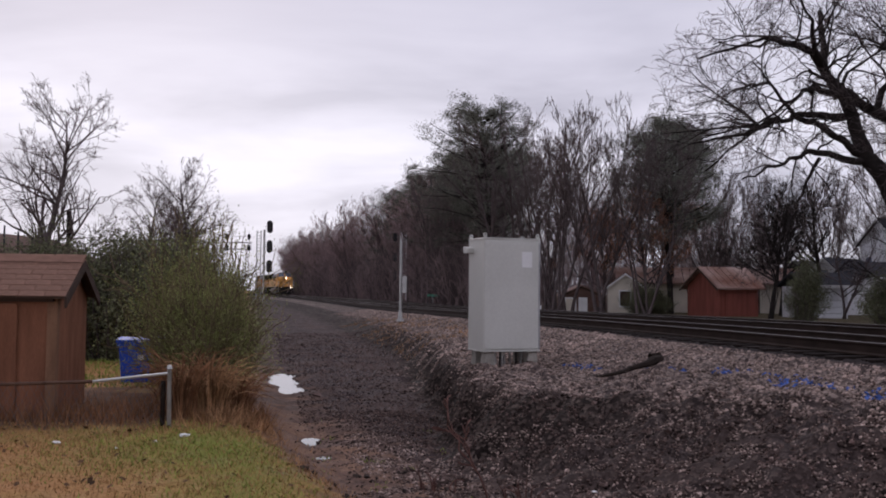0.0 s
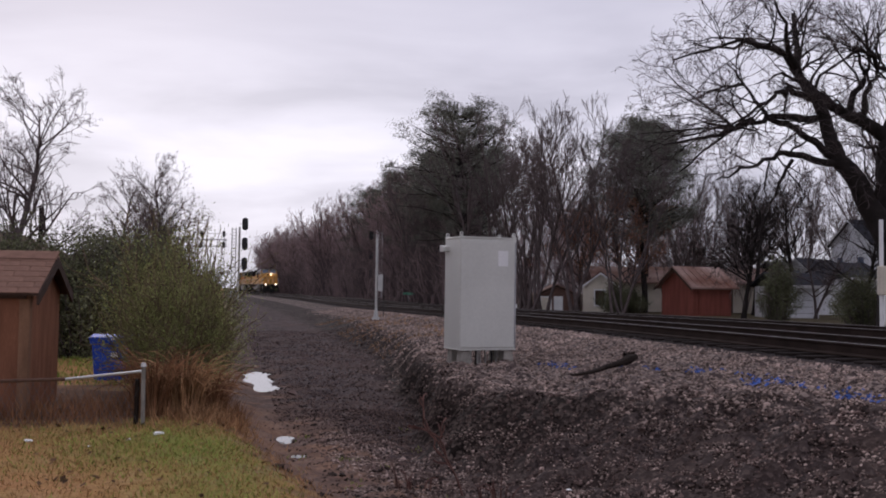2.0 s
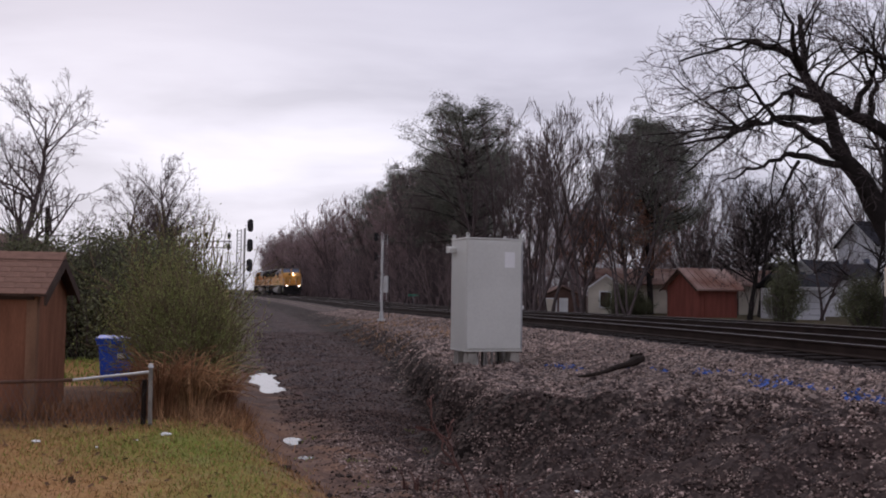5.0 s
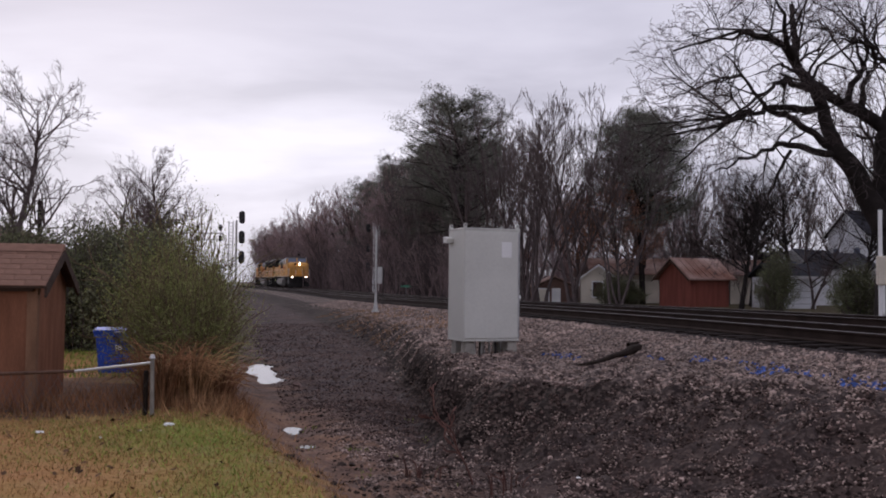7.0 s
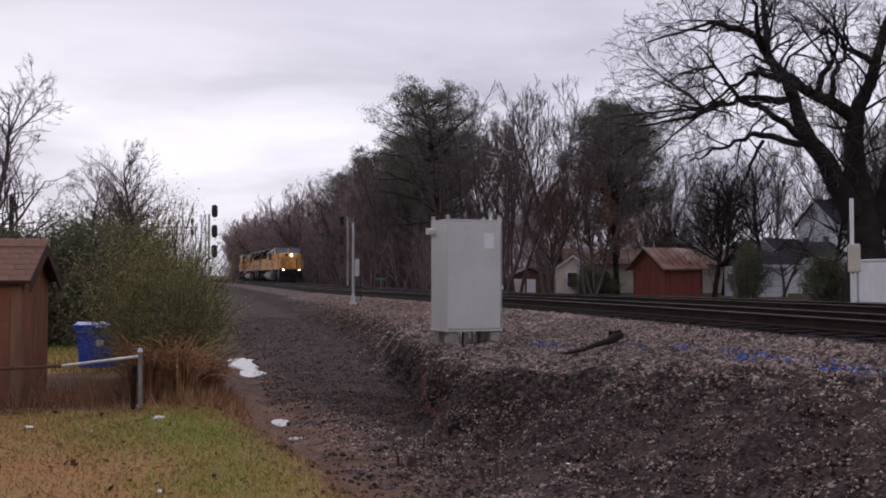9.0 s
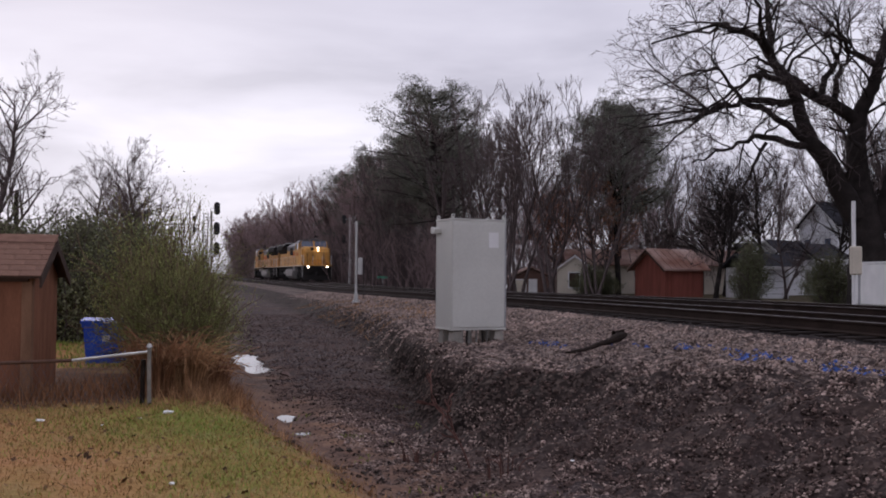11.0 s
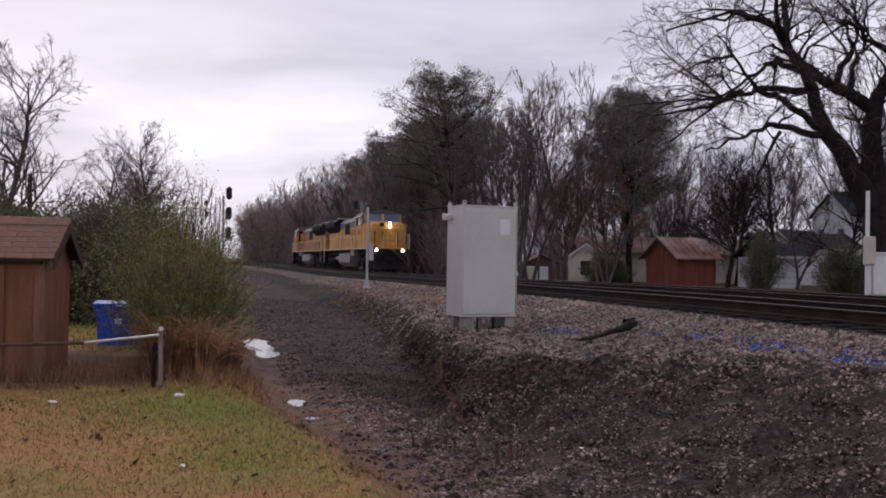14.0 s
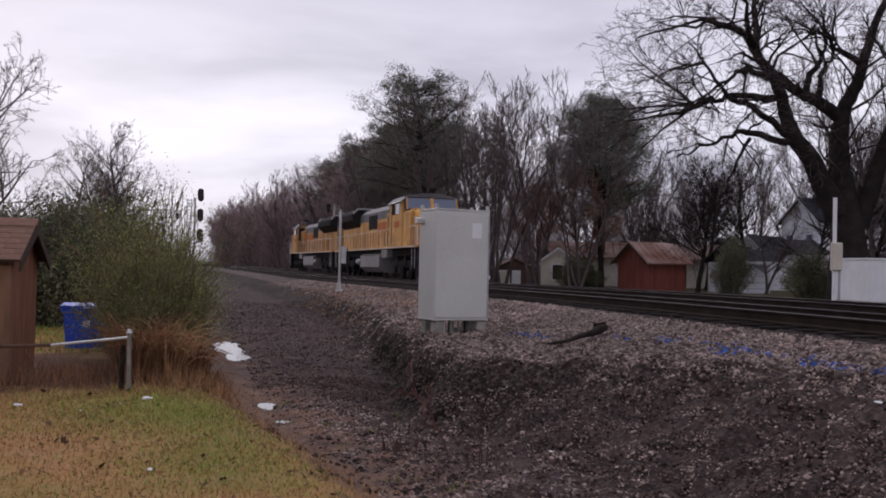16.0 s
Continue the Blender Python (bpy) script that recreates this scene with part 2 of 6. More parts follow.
def box(bm, x0, x1, y0, y1, z0, z1, bevel=0.0):
    r = bmesh.ops.create_cube(bm, size=1.0, matrix=Matrix.Translation(((x0 + x1) / 2, (y0 + y1) / 2, (z0 + z1) / 2)) @ Matrix.Diagonal((x1 - x0, y1 - y0, z1 - z0, 1)))
    if bevel:
        es = list({e for v in r["verts"] for e in v.link_edges})
        bmesh.ops.bevel(bm, geom=es, offset=bevel, segments=1, affect="EDGES")
    return bm


def boxes(*specs, bevel=0.0):
    bm = bmesh.new()
    for s in specs:
        box(bm, *s, bevel=bevel)
    return bm


def rod(bm, a, b, r0, r1=None, sides=8):
    a, b = Vector(a), Vector(b)
    d = b - a
    m = Matrix.Translation((a + b) / 2) @ d.to_track_quat("Z", "Y").to_matrix().to_4x4()
    bmesh.ops.create_cone(bm, cap_ends=True, segments=sides, radius1=r0, radius2=r0 if r1 is None else r1, depth=d.length, matrix=m)
    return bm


def rods(*specs, sides=8):
    bm = bmesh.new()
    for s in specs:
        rod(bm, *s, sides=sides)
    return bm


def prism(pts, axis, a, b):
    """The outline pts, drawn out along an axis from a to b."""
    bm = bmesh.new()

    def put(u, v, w):
        return {"x": (w, u, v), "y": (u, w, v), "z": (u, v, w)}[axis]

    lo = [bm.verts.new(put(u, v, a)) for u, v in pts]
    hi = [bm.verts.new(put(u, v, b)) for u, v in pts]
    bm.faces.new(lo), bm.faces.new(hi)
    n = len(pts)
    for i in range(n):
        bm.faces.new((lo[i], lo[(i + 1) % n], hi[(i + 1) % n], hi[i]))
    bmesh.ops.recalc_face_normals(bm, faces=bm.faces)
    return bm


# ---- the lie of the land: s runs along the line, p across it, from where the camera stands ----
LINE = radians(13.1)
ALONG, ACROSS, BASE = Vector((-math.sin(LINE), math.cos(LINE), 0)), Vector((math.cos(LINE), math.sin(LINE), 0)), Vector((-0.32, 0.91, 0))
NEAR_TRACK, FAR_TRACK, BEND, BEND_AT = 9.17, 13.15, 0.00029, 58.0


def bend(s):
    return BEND * np.maximum(0, np.asarray(s, float) - BEND_AT) ** 2


def grade(s):
    return -0.28 * smooth(np.asarray(s, float), 12.0, 62.0)


def spot(s, p, z=0.0, turn=0.0):
    """The pose at a place along and across the line; the thing's y axis then runs along the line."""
    w = BASE + ALONG * s + ACROSS * p
    return pose(w.x, w.y, z, 0, 0, math.degrees(LINE) + turn)


def track_spot(s, centre, z):
    """The pose on a track, following its bend."""
    ds = 2 * BEND * max(0.0, s - BEND_AT)
    return spot(s, centre - float(bend(s)), z, math.degrees(math.atan(ds)))


def to_line(x, y):
    d = np.stack([np.asarray(x) - BASE.x, np.asarray(y) - BASE.y])
    return d[0] * ALONG.x + d[1] * ALONG.y, d[0] * ACROSS.x + d[1] * ACROSS.y


def smooth(x, a, b):
    t = np.clip((x - a) / (b - a), 0, 1)
    return t * t * (3 - 2 * t)


def waves(s, p, seed, size):
    """Cheap smooth unevenness, about -1 to 1."""
    rng = np.random.default_rng(seed)
    out = 0
    for _ in range(7):
        a, ph = rng.uniform(0, 6.3, 2)
        k = rng.uniform(0.6, 1.9) / size * 6.3
        out = out + np.sin(k * (np.cos(a) * s + np.sin(a) * p) + ph)
    return out / 4


EDGE_S = (2, 7, 8.3, 9.2, 10.0, 10.8, 12, 14, 23, 40, 80)
EDGE_P = (7.0, 6.6, 6.0, 5.2, 4.2, 3.3, 3.2, 3.6, 4.9, 5.8, 5.8)
EDGE_W = (3.4, 3.4, 3.1, 2.5, 1.7, 0.6, 0.22, 0.26, 0.8, 1.8, 2.5)


HOLLOWS = ((18.8, 1.14, 1.8, 0.28, 0.16), (11.6, 1.22, 0.9, 0.15, 0.05))
LAWN_S, LAWN_P = (5, 7, 8.7, 10.5, 13), (1.45, 1.2, 1.02, 0.64, 0.5)


def land(s, p):
    """Height of the ground."""
    s, p = np.asarray(s, float), np.asarray(p, float)
    pb = p + bend(s)
    g = grade(s)
    low = np.interp(s, (0, 5, 9, 17, 30, 60, 110), (-0.20, -0.30, -0.34, -0.20, -0.05, 0.12, 0.2))
    low = low + 0.035 * waves(s, pb, 1, 1.7)
    bench = 0.36 + 0.13 * smooth(pb, 3.6, 6.2) + g + 0.02 * waves(s, pb, 2, 1.2)
    e = np.interp(s, EDGE_S, EDGE_P) + 0.13 * waves(s, 0 * s, 3, 2.2)
    w = np.interp(s, EDGE_S, EDGE_W)
    # hummocks and slumps in the spoil of the bank, and a trench at the foot of the cut
    rough = smooth(s, 2.0, 6.0) * (1 - smooth(s, 16.0, 26.0)) * smooth(pb, e - w - 0.6, e - w + 0.4) * (1 - smooth(pb, 6.0, 7.0))
    low = low - 0.10 * np.exp(-((pb - e + w + 0.15) / 0.35) ** 2) * smooth(s, 8.5, 10.5) * (1 - smooth(s, 15.0, 19.0))
    z = low + (bench - low) * smooth(pb, e - w, e + 0.15)
    z = z + rough * (0.055 * waves(s, pb, 21, 1.1) + 0.036 * waves(s, pb, 22, 0.5))
    ballast = 0.705 + g
    z = z + (ballast - z) * smooth(pb, 6.15, 7.25)
    far = 0.30 + 0.03 * waves(s, pb, 4, 9) + np.where(s > 60, g * 0.5, 0)
    z = z + (far - z) * smooth(pb, 15.0, 16.6)
    lawn = 0.0 + 0.03 * waves(s, p, 5, 3.5) + 0.25 * smooth(s, 60, 110) - 0.12 * smooth(s, 13, 17) * (1 - smooth(s, 60, 110))
    z = lawn + (z - lawn) * smooth(p - np.interp(s, LAWN_S, LAWN_P), -0.45, 0.6)
    # wheel ruts and two hollows that hold water
    for s0, p0, ls, lp, deep in HOLLOWS:
        z = z - deep * np.exp(-(((s - s0) / ls) ** 2) - ((p - p0 + 0.03 * np.sin(s * 1.7)) / lp) ** 2)
    return z


def ground_mesh():
    def lines(parts):
        return np.unique(np.concatenate([np.linspace(*x) for x in parts]).round(4))

    S = lines(((-900, -60, 8), (-60, -2, 30), (-2, 4, 30), (4, 26, 260), (26, 60, 130), (60, 130, 80), (130, 400, 30), (400, 3000, 12)))
    P = lines(((-2500, -300, 8), (-300, -30, 30), (-30, -9, 40), (-9, 17, 300), (17, 40, 40), (40, 300, 30), (300, 2500, 8)))
    s, p = np.meshgrid(S, P, indexing="ij")
    z = land(s, p)
    rng = np.random.default_rng(5)
    near = (s > 3) & (s < 40) & (p > 0.8) & (p < 8)
    e0 = np.interp(s, EDGE_S, EDGE_P) - np.interp(s, EDGE_S, EDGE_W)
    z = z + np.where(near, rng.normal(0, 1, z.shape) * (0.006 * (1 - smooth(s, 10, 17)) + 0.014 * smooth(p, e0 - 0.3, e0 + 0.3) * (1 - 0.6 * smooth(s, 14, 24))), 0)
    x = BASE.x + ALONG.x * s + ACROSS.x * p
    y = BASE.y + ALONG.y * s + ACROSS.y * p
    v = np.stack([x, y, z], -1).reshape(-1, 3)
    n, k = s.shape
    i = np.arange(n * k).reshape(n, k)
    f = np.stack([i[:-1, :-1], i[:-1, 1:], i[1:, 1:], i[1:, :-1]], -1).reshape(-1, 4)
    me = bpy.data.meshes.new("ground")
    me.from_pydata(v.tolist(), [], f.tolist())
    me.shade_smooth()
    pb = p + bend(s)
    e = np.interp(s, EDGE_S, EDGE_P) + 0.13 * waves(s, 0 * s, 3, 2.2)
    zones = dict(
        lawn=1 - smooth(p - np.interp(s, LAWN_S, LAWN_P) + 0.20 * waves(s, p, 6, 0.9) + 0.14 * waves(s, p, 16, 0.35), -0.3, 0.2),
        gravel=smooth(pb + 0.2 * waves(s, p, 7, 0.8), e - 0.35, e + 0.25) * (1 - smooth(pb, 15.2, 16.4)),
        track=smooth(pb, 7.0, 7.7) * (1 - smooth(pb, 14.9, 15.4)),
        verge=smooth(pb, 15.4, 17.5),
        soil=(1 - smooth(p - np.interp(s, (4, 8, 11, 14, 20, 40), (2.6, 2.5, 2.2, 1.5, 1.1, 1.0)) + 0.35 * waves(s, p, 17, 1.1) + 0.2 * waves(s, p, 18, 0.4), -0.5, 0.4)) * (1 - 0.6 * smooth(s, 16, 26)),
        leaves=smooth(s + 0.5 * waves(s, p, 8, 1.2), 10.4, 11.6) * (1 - smooth(s + waves(s, p, 9, 2), 15.0, 17.0)),
        # bank: dark soil of the cut, the overhang's shade put into its colour
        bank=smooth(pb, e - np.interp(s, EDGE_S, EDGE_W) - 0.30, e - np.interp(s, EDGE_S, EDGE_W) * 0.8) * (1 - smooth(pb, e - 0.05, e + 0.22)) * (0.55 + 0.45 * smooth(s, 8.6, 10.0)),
        green=0.65 * np.exp(-(((s - 9.4) / 1.3) ** 2) - ((p + 0.2) / 1.1) ** 2) + 0.5 * np.exp(-(((s - 7.0) / 0.9) ** 2) - ((p - 0.3) / 0.7) ** 2) + 0.38 * np.exp(-(((s - 8.4) / 1.8) ** 2) - ((p - np.interp(s, LAWN_S, LAWN_P) + 0.55) / 0.5) ** 2),
    )
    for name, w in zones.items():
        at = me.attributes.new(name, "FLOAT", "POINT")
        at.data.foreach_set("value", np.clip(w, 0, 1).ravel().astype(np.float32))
    ob = new("ground", me)
    return tagged(ob, "lawn, muddy track and grey ballast of a railway line", "ground", kind="structure")


def ground_material():
    m = bpy.data.materials.new("ground_cover")
    m.use_nodes = True
    nt = m.node_tree
    b = nt.nodes["Principled BSDF"]
    tc = nt.nodes.new("ShaderNodeTexCoord")

    def tex(scale, detail=4, rough=0.55):
        n = nt.nodes.new("ShaderNodeTexNoise")
        n.inputs["Scale"].default_value, n.inputs["Detail"].default_value, n.inputs["Roughness"].default_value = scale, detail, rough
        nt.links.new(tc.outputs["Object"], n.inputs["Vector"])
        return n.outputs["Fac"]

    def ramp(src, *stops):
        r = nt.nodes.new("ShaderNodeValToRGB")
        while len(r.color_ramp.elements) < len(stops):
            r.color_ramp.elements.new(0.5)
        for el, (pos, c) in zip(r.color_ramp.elements, stops):
            el.position, el.color = pos, (*c, 1)
        nt.links.new(src, r.inputs[0])
        return r.outputs[0]

    def mix(fac, a, c):
        n = nt.nodes.new("ShaderNodeMix")
        n.data_type = "RGBA"
        nt.links.new(fac, n.inputs["Factor"]), nt.links.new(a, n.inputs["A"]), nt.links.new(c, n.inputs["B"])
        return n.outputs["Result"]

    def zone(name):
        a = nt.nodes.new("ShaderNodeAttribute")
        a.attribute_name = name
        return a.outputs["Fac"]

    vor = nt.nodes.new("ShaderNodeTexVoronoi")
    vor.inputs["Scale"].default_value = 22
    nt.links.new(tc.outputs["Object"], vor.inputs["Vector"])
    bw = nt.nodes.new("ShaderNodeSeparateColor")
    nt.links.new(vor.outputs["Color"], bw.inputs[0])
    fine = nt.nodes.new("ShaderNodeTexVoronoi")
    fine.inputs["Scale"].default_value = 42
    nt.links.new(tc.outputs["Object"], fine.inputs["Vector"])
    fw = nt.nodes.new("ShaderNodeSeparateColor")
    nt.links.new(fine.outputs["Color"], fw.inputs[0])
    grit = ramp(fw.outputs[0], (0.0, (0.021, 0.0148, 0.0148)), (0.6, (0.053, 0.038, 0.038)), (0.9, (0.098, 0.073, 0.070)), (1.0, (0.21, 0.165, 0.15)))
    grit = mix(ramp(tex(0.9), (0.45, (0, 0, 0)), (0.65, (1, 1, 1))), grit, ramp(tex(12), (0.3, (0.048, 0.033, 0.030)), (0.7, (0.115, 0.080, 0.070))))
    soil = mix(ramp(tex(2.2), (0.42, (0, 0, 0)), (0.62, (1, 1, 1))),
               ramp(tex(14), (0.3, (0.070, 0.045, 0.037)), (0.7, (0.165, 0.105, 0.083))),
               ramp(tex(26), (0.3, (0.12, 0.070, 0.048)), (0.7, (0.26, 0.155, 0.105))))
    mud = mix(zone("soil"), grit, soil)
    grav = ramp(bw.outputs[0], (0.0, (0.026, 0.018, 0.017)), (0.5, (0.085, 0.062, 0.056)), (1.0, (0.25, 0.195, 0.17)))
    trk = ramp(bw.outputs[1], (0.0, (0.012, 0.0095, 0.0095)), (1.0, (0.036, 0.028, 0.027)))
    lawn = mix(ramp(tex(0.55), (0.45, (0, 0, 0)), (0.6, (1, 1, 1))),
               ramp(tex(22), (0.3, (0.29, 0.130, 0.055)), (0.7, (0.46, 0.25, 0.115))),
               ramp(tex(22), (0.3, (0.21, 0.138, 0.048)), (0.7, (0.35, 0.232, 0.085))))
    verge = ramp(tex(3), (0.3, (0.05, 0.04, 0.025)), (0.7, (0.11, 0.09, 0.05)))
    c = mix(zone("gravel"), mud, grav)
    # near-black bank: wet fines, plus shade painted in below the cut's edge
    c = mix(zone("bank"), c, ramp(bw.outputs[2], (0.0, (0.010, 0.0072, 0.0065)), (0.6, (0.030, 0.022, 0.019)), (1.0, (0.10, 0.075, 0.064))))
    c = mix(zone("track"), c, trk)
    c = mix(zone("verge"), c, verge)
    lawn = mix(zone("green"), lawn, ramp(tex(22), (0.3, (0.10, 0.13, 0.022)), (0.7, (0.19, 0.23, 0.042))))
    lawn = mix(zone("leaves"), lawn, ramp(tex(30), (0.3, (0.05, 0.027, 0.018)), (0.7, (0.16, 0.085, 0.05))))
    c = mix(zone("lawn"), c, lawn)
    nt.links.new(c, b.inputs["Base Color"])
    # wet soil and grit shine a little in patches
    wet = nt.nodes.new("ShaderNodeMapRange")
    wet.inputs["From Min"].default_value, wet.inputs["From Max"].default_value = 0.42, 0.62
    wet.inputs["To Min"].default_value, wet.inputs["To Max"].default_value = 0.95, 0.72
    nt.links.new(tex(3.1), wet.inputs["Value"])
    nt.links.new(wet.outputs[0], b.inputs["Roughness"])
    b.inputs["Specular IOR Level"].default_value = 0.05
    bp = nt.nodes.new("ShaderNodeBump")
    bp.inputs["Strength"].default_value, bp.inputs["Distance"].default_value = 0.4, 0.02
    nt.links.new(vor.outputs["Distance"], bp.inputs["Height"])
    nt.links.new(bp.outputs[0], b.inputs["Normal"])
    return m


ground = ground_mesh()
ground.data.materials.append(ground_material())


def ground_z(s, p):
    return float(land(s, p))


def rest(s, p, sink=0.0, turn=0.0):
    return spot(s, p, ground_z(s, p) - sink, turn)


# ---- the double track ----
RAIL_TOP = 0.92


def sweep_rail(name, centre, off, outline, mat, parent, s0=-60.0, s1=330.0):
    ss = np.concatenate([np.linspace(s0, 60, 25), np.linspace(64, s1, 60)])
    vs, fs, n = [], [], len(outline)
    for s in ss:
        m = track_spot(float(s), centre, RAIL_TOP + float(grade(s)))
        vs += [tuple(m @ Vector((off + u, 0, w))) for u, w in outline]
    for i in range(len(ss) - 1):
        for j in range(n):
            k = (j + 1) % n
            fs.append((i * n + j, i * n + k, (i + 1) * n + k, (i + 1) * n + j))
    return part(name, (vs, fs), mat, parent)


RAIL_WEB = [(-0.07, -0.17), (0.07, -0.17), (0.07, -0.155), (0.015, -0.135), (0.012, -0.045), (0.036, -0.03), (0.036, -0.006), (-0.036, -0.006), (-0.036, -0.03), (-0.012, -0.045), (-0.015, -0.135), (-0.07, -0.155)]
RAIL_HEAD = [(-0.03, -0.012), (0.03, -0.012), (0.03, 0.0), (-0.03, 0.0)]


def build_track(centre, label):
    tr = empty("railway_track", pose(0, 0, 0), label, "railway track", kind="structure")
    for off in (-0.755, 0.755):
        web = sweep_rail("rail", centre, off, RAIL_WEB, "rail", tr)
        sweep_rail("rail_head", centre, off, RAIL_HEAD, "railtop", web)
    return tr


near_track = build_track(NEAR_TRACK, "steel rails of the near track on dark wooden ties")
far_track = build_track(FAR_TRACK, "steel rails of the far track on dark wooden ties")


def build_ties():
    rng = np.random.default_rng(11)
    bm = box(bmesh.new(), -1.3, 1.3, -0.11, 0.11, -0.16, 0.0, bevel=0.012)
    me = bpy.data.meshes.new("tie")
    bm.to_mesh(me)
    bm.free()
    me.materials.append(M["tie"])
    for tr, centre in ((near_track, NEAR_TRACK), (far_track, FAR_TRACK)):
        for i in range(150):
            s = 4.0 + i * 0.53
            o = new("tie", me)
            o.parent = tr
            o.matrix_local = track_spot(s, centre + rng.uniform(-0.05, 0.05), RAIL_TOP - 0.172 + float(grade(s)) + rng.uniform(-0.006, 0.0)) @ pose(0, 0, 0, 0, 0, rng.uniform(-1, 1))
        vs, fs = [], []
        for s in np.concatenate([np.arange(-40, 4, 0.53), np.arange(4 + 150 * 0.53, 230, 0.53)]):
            m = track_spot(float(s), centre, RAIL_TOP - 0.172 + float(grade(s)))
            b = len(vs)
            vs += [tuple(m @ Vector((x, y, z))) for z in (-0.16, 0) for y in (-0.11, 0.11) for x in (-1.3, 1.3)]
            fs += [tuple(b + k for k in q) for q in ((4, 5, 7, 6), (0, 1, 5, 4), (2, 6, 7, 3), (0, 4, 6, 2), (1, 3, 7, 5))]
        tagged(part("distant_ties", (vs, fs), "tie", tr), kind="stuff")


# ---- relay cabinet on concrete feet ----
def build_cabinet():
    # x across the front, y away from the camera
    W, D, H = 0.94, 0.66, 1.715
    z0 = 0.25
    m = pose(CAB[0], CAB[1], CAB[2], 0, 0, CAB[3])
    cab = empty("relay_cabinet", m, "tall galvanised grey railway relay cabinet on concrete feet", "cabinet")
    part("body", boxes((0, W, 0, D, z0, z0 + H), bevel=0.012), "galvanised", cab)
    door = part("door", boxes((0.012, W - 0.03, -0.018, -0.002, z0 + 0.03, z0 + H - 0.03), bevel=0.006), "galvanised", cab)
    part("notice", boxes((W * 0.665, W * 0.845, -0.024, -0.0185, z0 + H - 0.43, z0 + H - 0.19)), "white", door, "blank white paper notice")
    part("door_edge", boxes((W - 0.028, W - 0.004, -0.018, 0.0, z0 + 0.03, z0 + H - 0.05), bevel=0.004), "steel", cab)
    part("roof_lip", boxes((-0.008, W + 0.008, -0.012, D + 0.008, z0 + H, z0 + H + 0.02), bevel=0.006), "galvanised", cab)
    part("skirt", boxes((-0.004, W + 0.004, -0.006, D + 0.004, z0 - 0.012, z0 + 0.012), bevel=0.004), "galvanised", cab)
    for x, y in ((0.03, 0.03), (W - 0.03, 0.03), (0.03, D - 0.03), (W - 0.03, D - 0.03)):
        bm = boxes((x - 0.028, x + 0.028, y - 0.006, y + 0.006, z0 + H + 0.028, z0 + H + 0.06))
        ring = bmesh.ops.create_cone(bm, cap_ends=True, segments=12, radius1=0.03, radius2=0.03, depth=0.012, matrix=pose(x, y, z0 + H + 0.065, 90))
        part("lifting_eye", bm, "galvanised", cab)
        part("eye_hole", rods(((x, y - 0.009, z0 + H + 0.068), (x, y + 0.009, z0 + H + 0.068), 0.012)), "black", cab)
    for x, y in ((0.07, 0.07), (W - 0.16, 0.07), (0.07, D - 0.18), (W - 0.16, D - 0.18)):
        part("foot", prism([(x - 0.05, -0.25), (x + 0.17, -0.25), (x + 0.13, z0 - 0.03), (x - 0.01, z0 - 0.03)], "y", y - 0.03, y + 0.15), "concrete", cab)
    rng = random.Random(4)
    for i in range(9):
        x, y = 0.27 + i * 0.065, 0.2 + 0.3 * rng.random()
        part("cable", rods(((x, y, -0.1), (x + rng.uniform(-0.02, 0.02), y, z0), 0.016), sides=6), "pipe" if i % 3 else "black", cab)
    # vent hood on the side, small latch on the other edge
    part("vent_hood", prism([(D - 0.22, z0 + H - 0.13), (D - 0.05, z0 + H - 0.10), (D - 0.05, z0 + H - 0.20), (D - 0.22, z0 + H - 0.20)], "x", -0.11, 0.0), "galvanised", cab)
    part("latch", boxes((W, W + 0.05, 0.04, 0.10, z0 + 0.64, z0 + 0.70), bevel=0.008), "white", cab)
    # shallow dents and a bent lower corner
    part("bent_corner", prism([(0.02, z0 + 0.04), (0.15, z0 + 0.04), (0.04, z0 + 0.13), (0.02, z0 + 0.13)], "y", -0.026, -0.019), "galvanised", door, "bright creased metal corner")
    return cab


CAB = (0.39, 15.2, 0.38, 20.0)
cabinet = build_cabinet()


# ---- trees and shrubs ----
def tubes(paths, sides):
    """Tapered tubes round polylines: paths of (points n x 3, radii n)."""
    vs, fs, base = [], [], 0
    ang = np.linspace(0, 2 * np.pi, sides, endpoint=False)
    ca, sa = np.cos(ang)[None, :, None], np.sin(ang)[None, :, None]
    for pts, rad in paths:
        n = len(pts)
        d = np.gradient(pts, axis=0)
        d /= np.linalg.norm(d, axis=1, keepdims=True) + 1e-9
        ref = np.array((0.3, 0.9, 0.2)) if abs(d[0][2]) > 0.8 else np.array((0, 0, 1.0))
        u = np.cross(d, ref)
        u /= np.linalg.norm(u, axis=1, keepdims=True) + 1e-9
        w = np.cross(d, u)
        ring = pts[:, None] + rad[:, None, None] * (ca * u[:, None] + sa * w[:, None])
        vs.append(ring.reshape(-1, 3))
        i = base + np.arange(n * sides).reshape(n, sides)
        j = np.roll(i, -1, axis=1)
        fs.append(np.stack([i[:-1], j[:-1], j[1:], i[1:]], -1).reshape(-1, 4))
        base += n * sides
    return np.concatenate(vs), np.concatenate(fs)


def mesh_of(name, groups, mats):
    """One mesh out of (verts, faces) groups, one material a group."""
    vs, fs, mi, base = [], [], [], 0
    for k, (v, f) in enumerate(groups):
        vs.append(np.asarray(v))
        fs += (np.asarray(f) + base).tolist()
        mi += [k] * len(f)
        base += len(v)
    me = bpy.data.meshes.new(name)
    me.from_pydata(np.concatenate(vs).tolist(), [], fs)
    for m in mats:
        me.materials.append(M[m])
    me.polygons.foreach_set("material_index", mi)
    me.shade_smooth()
    return me


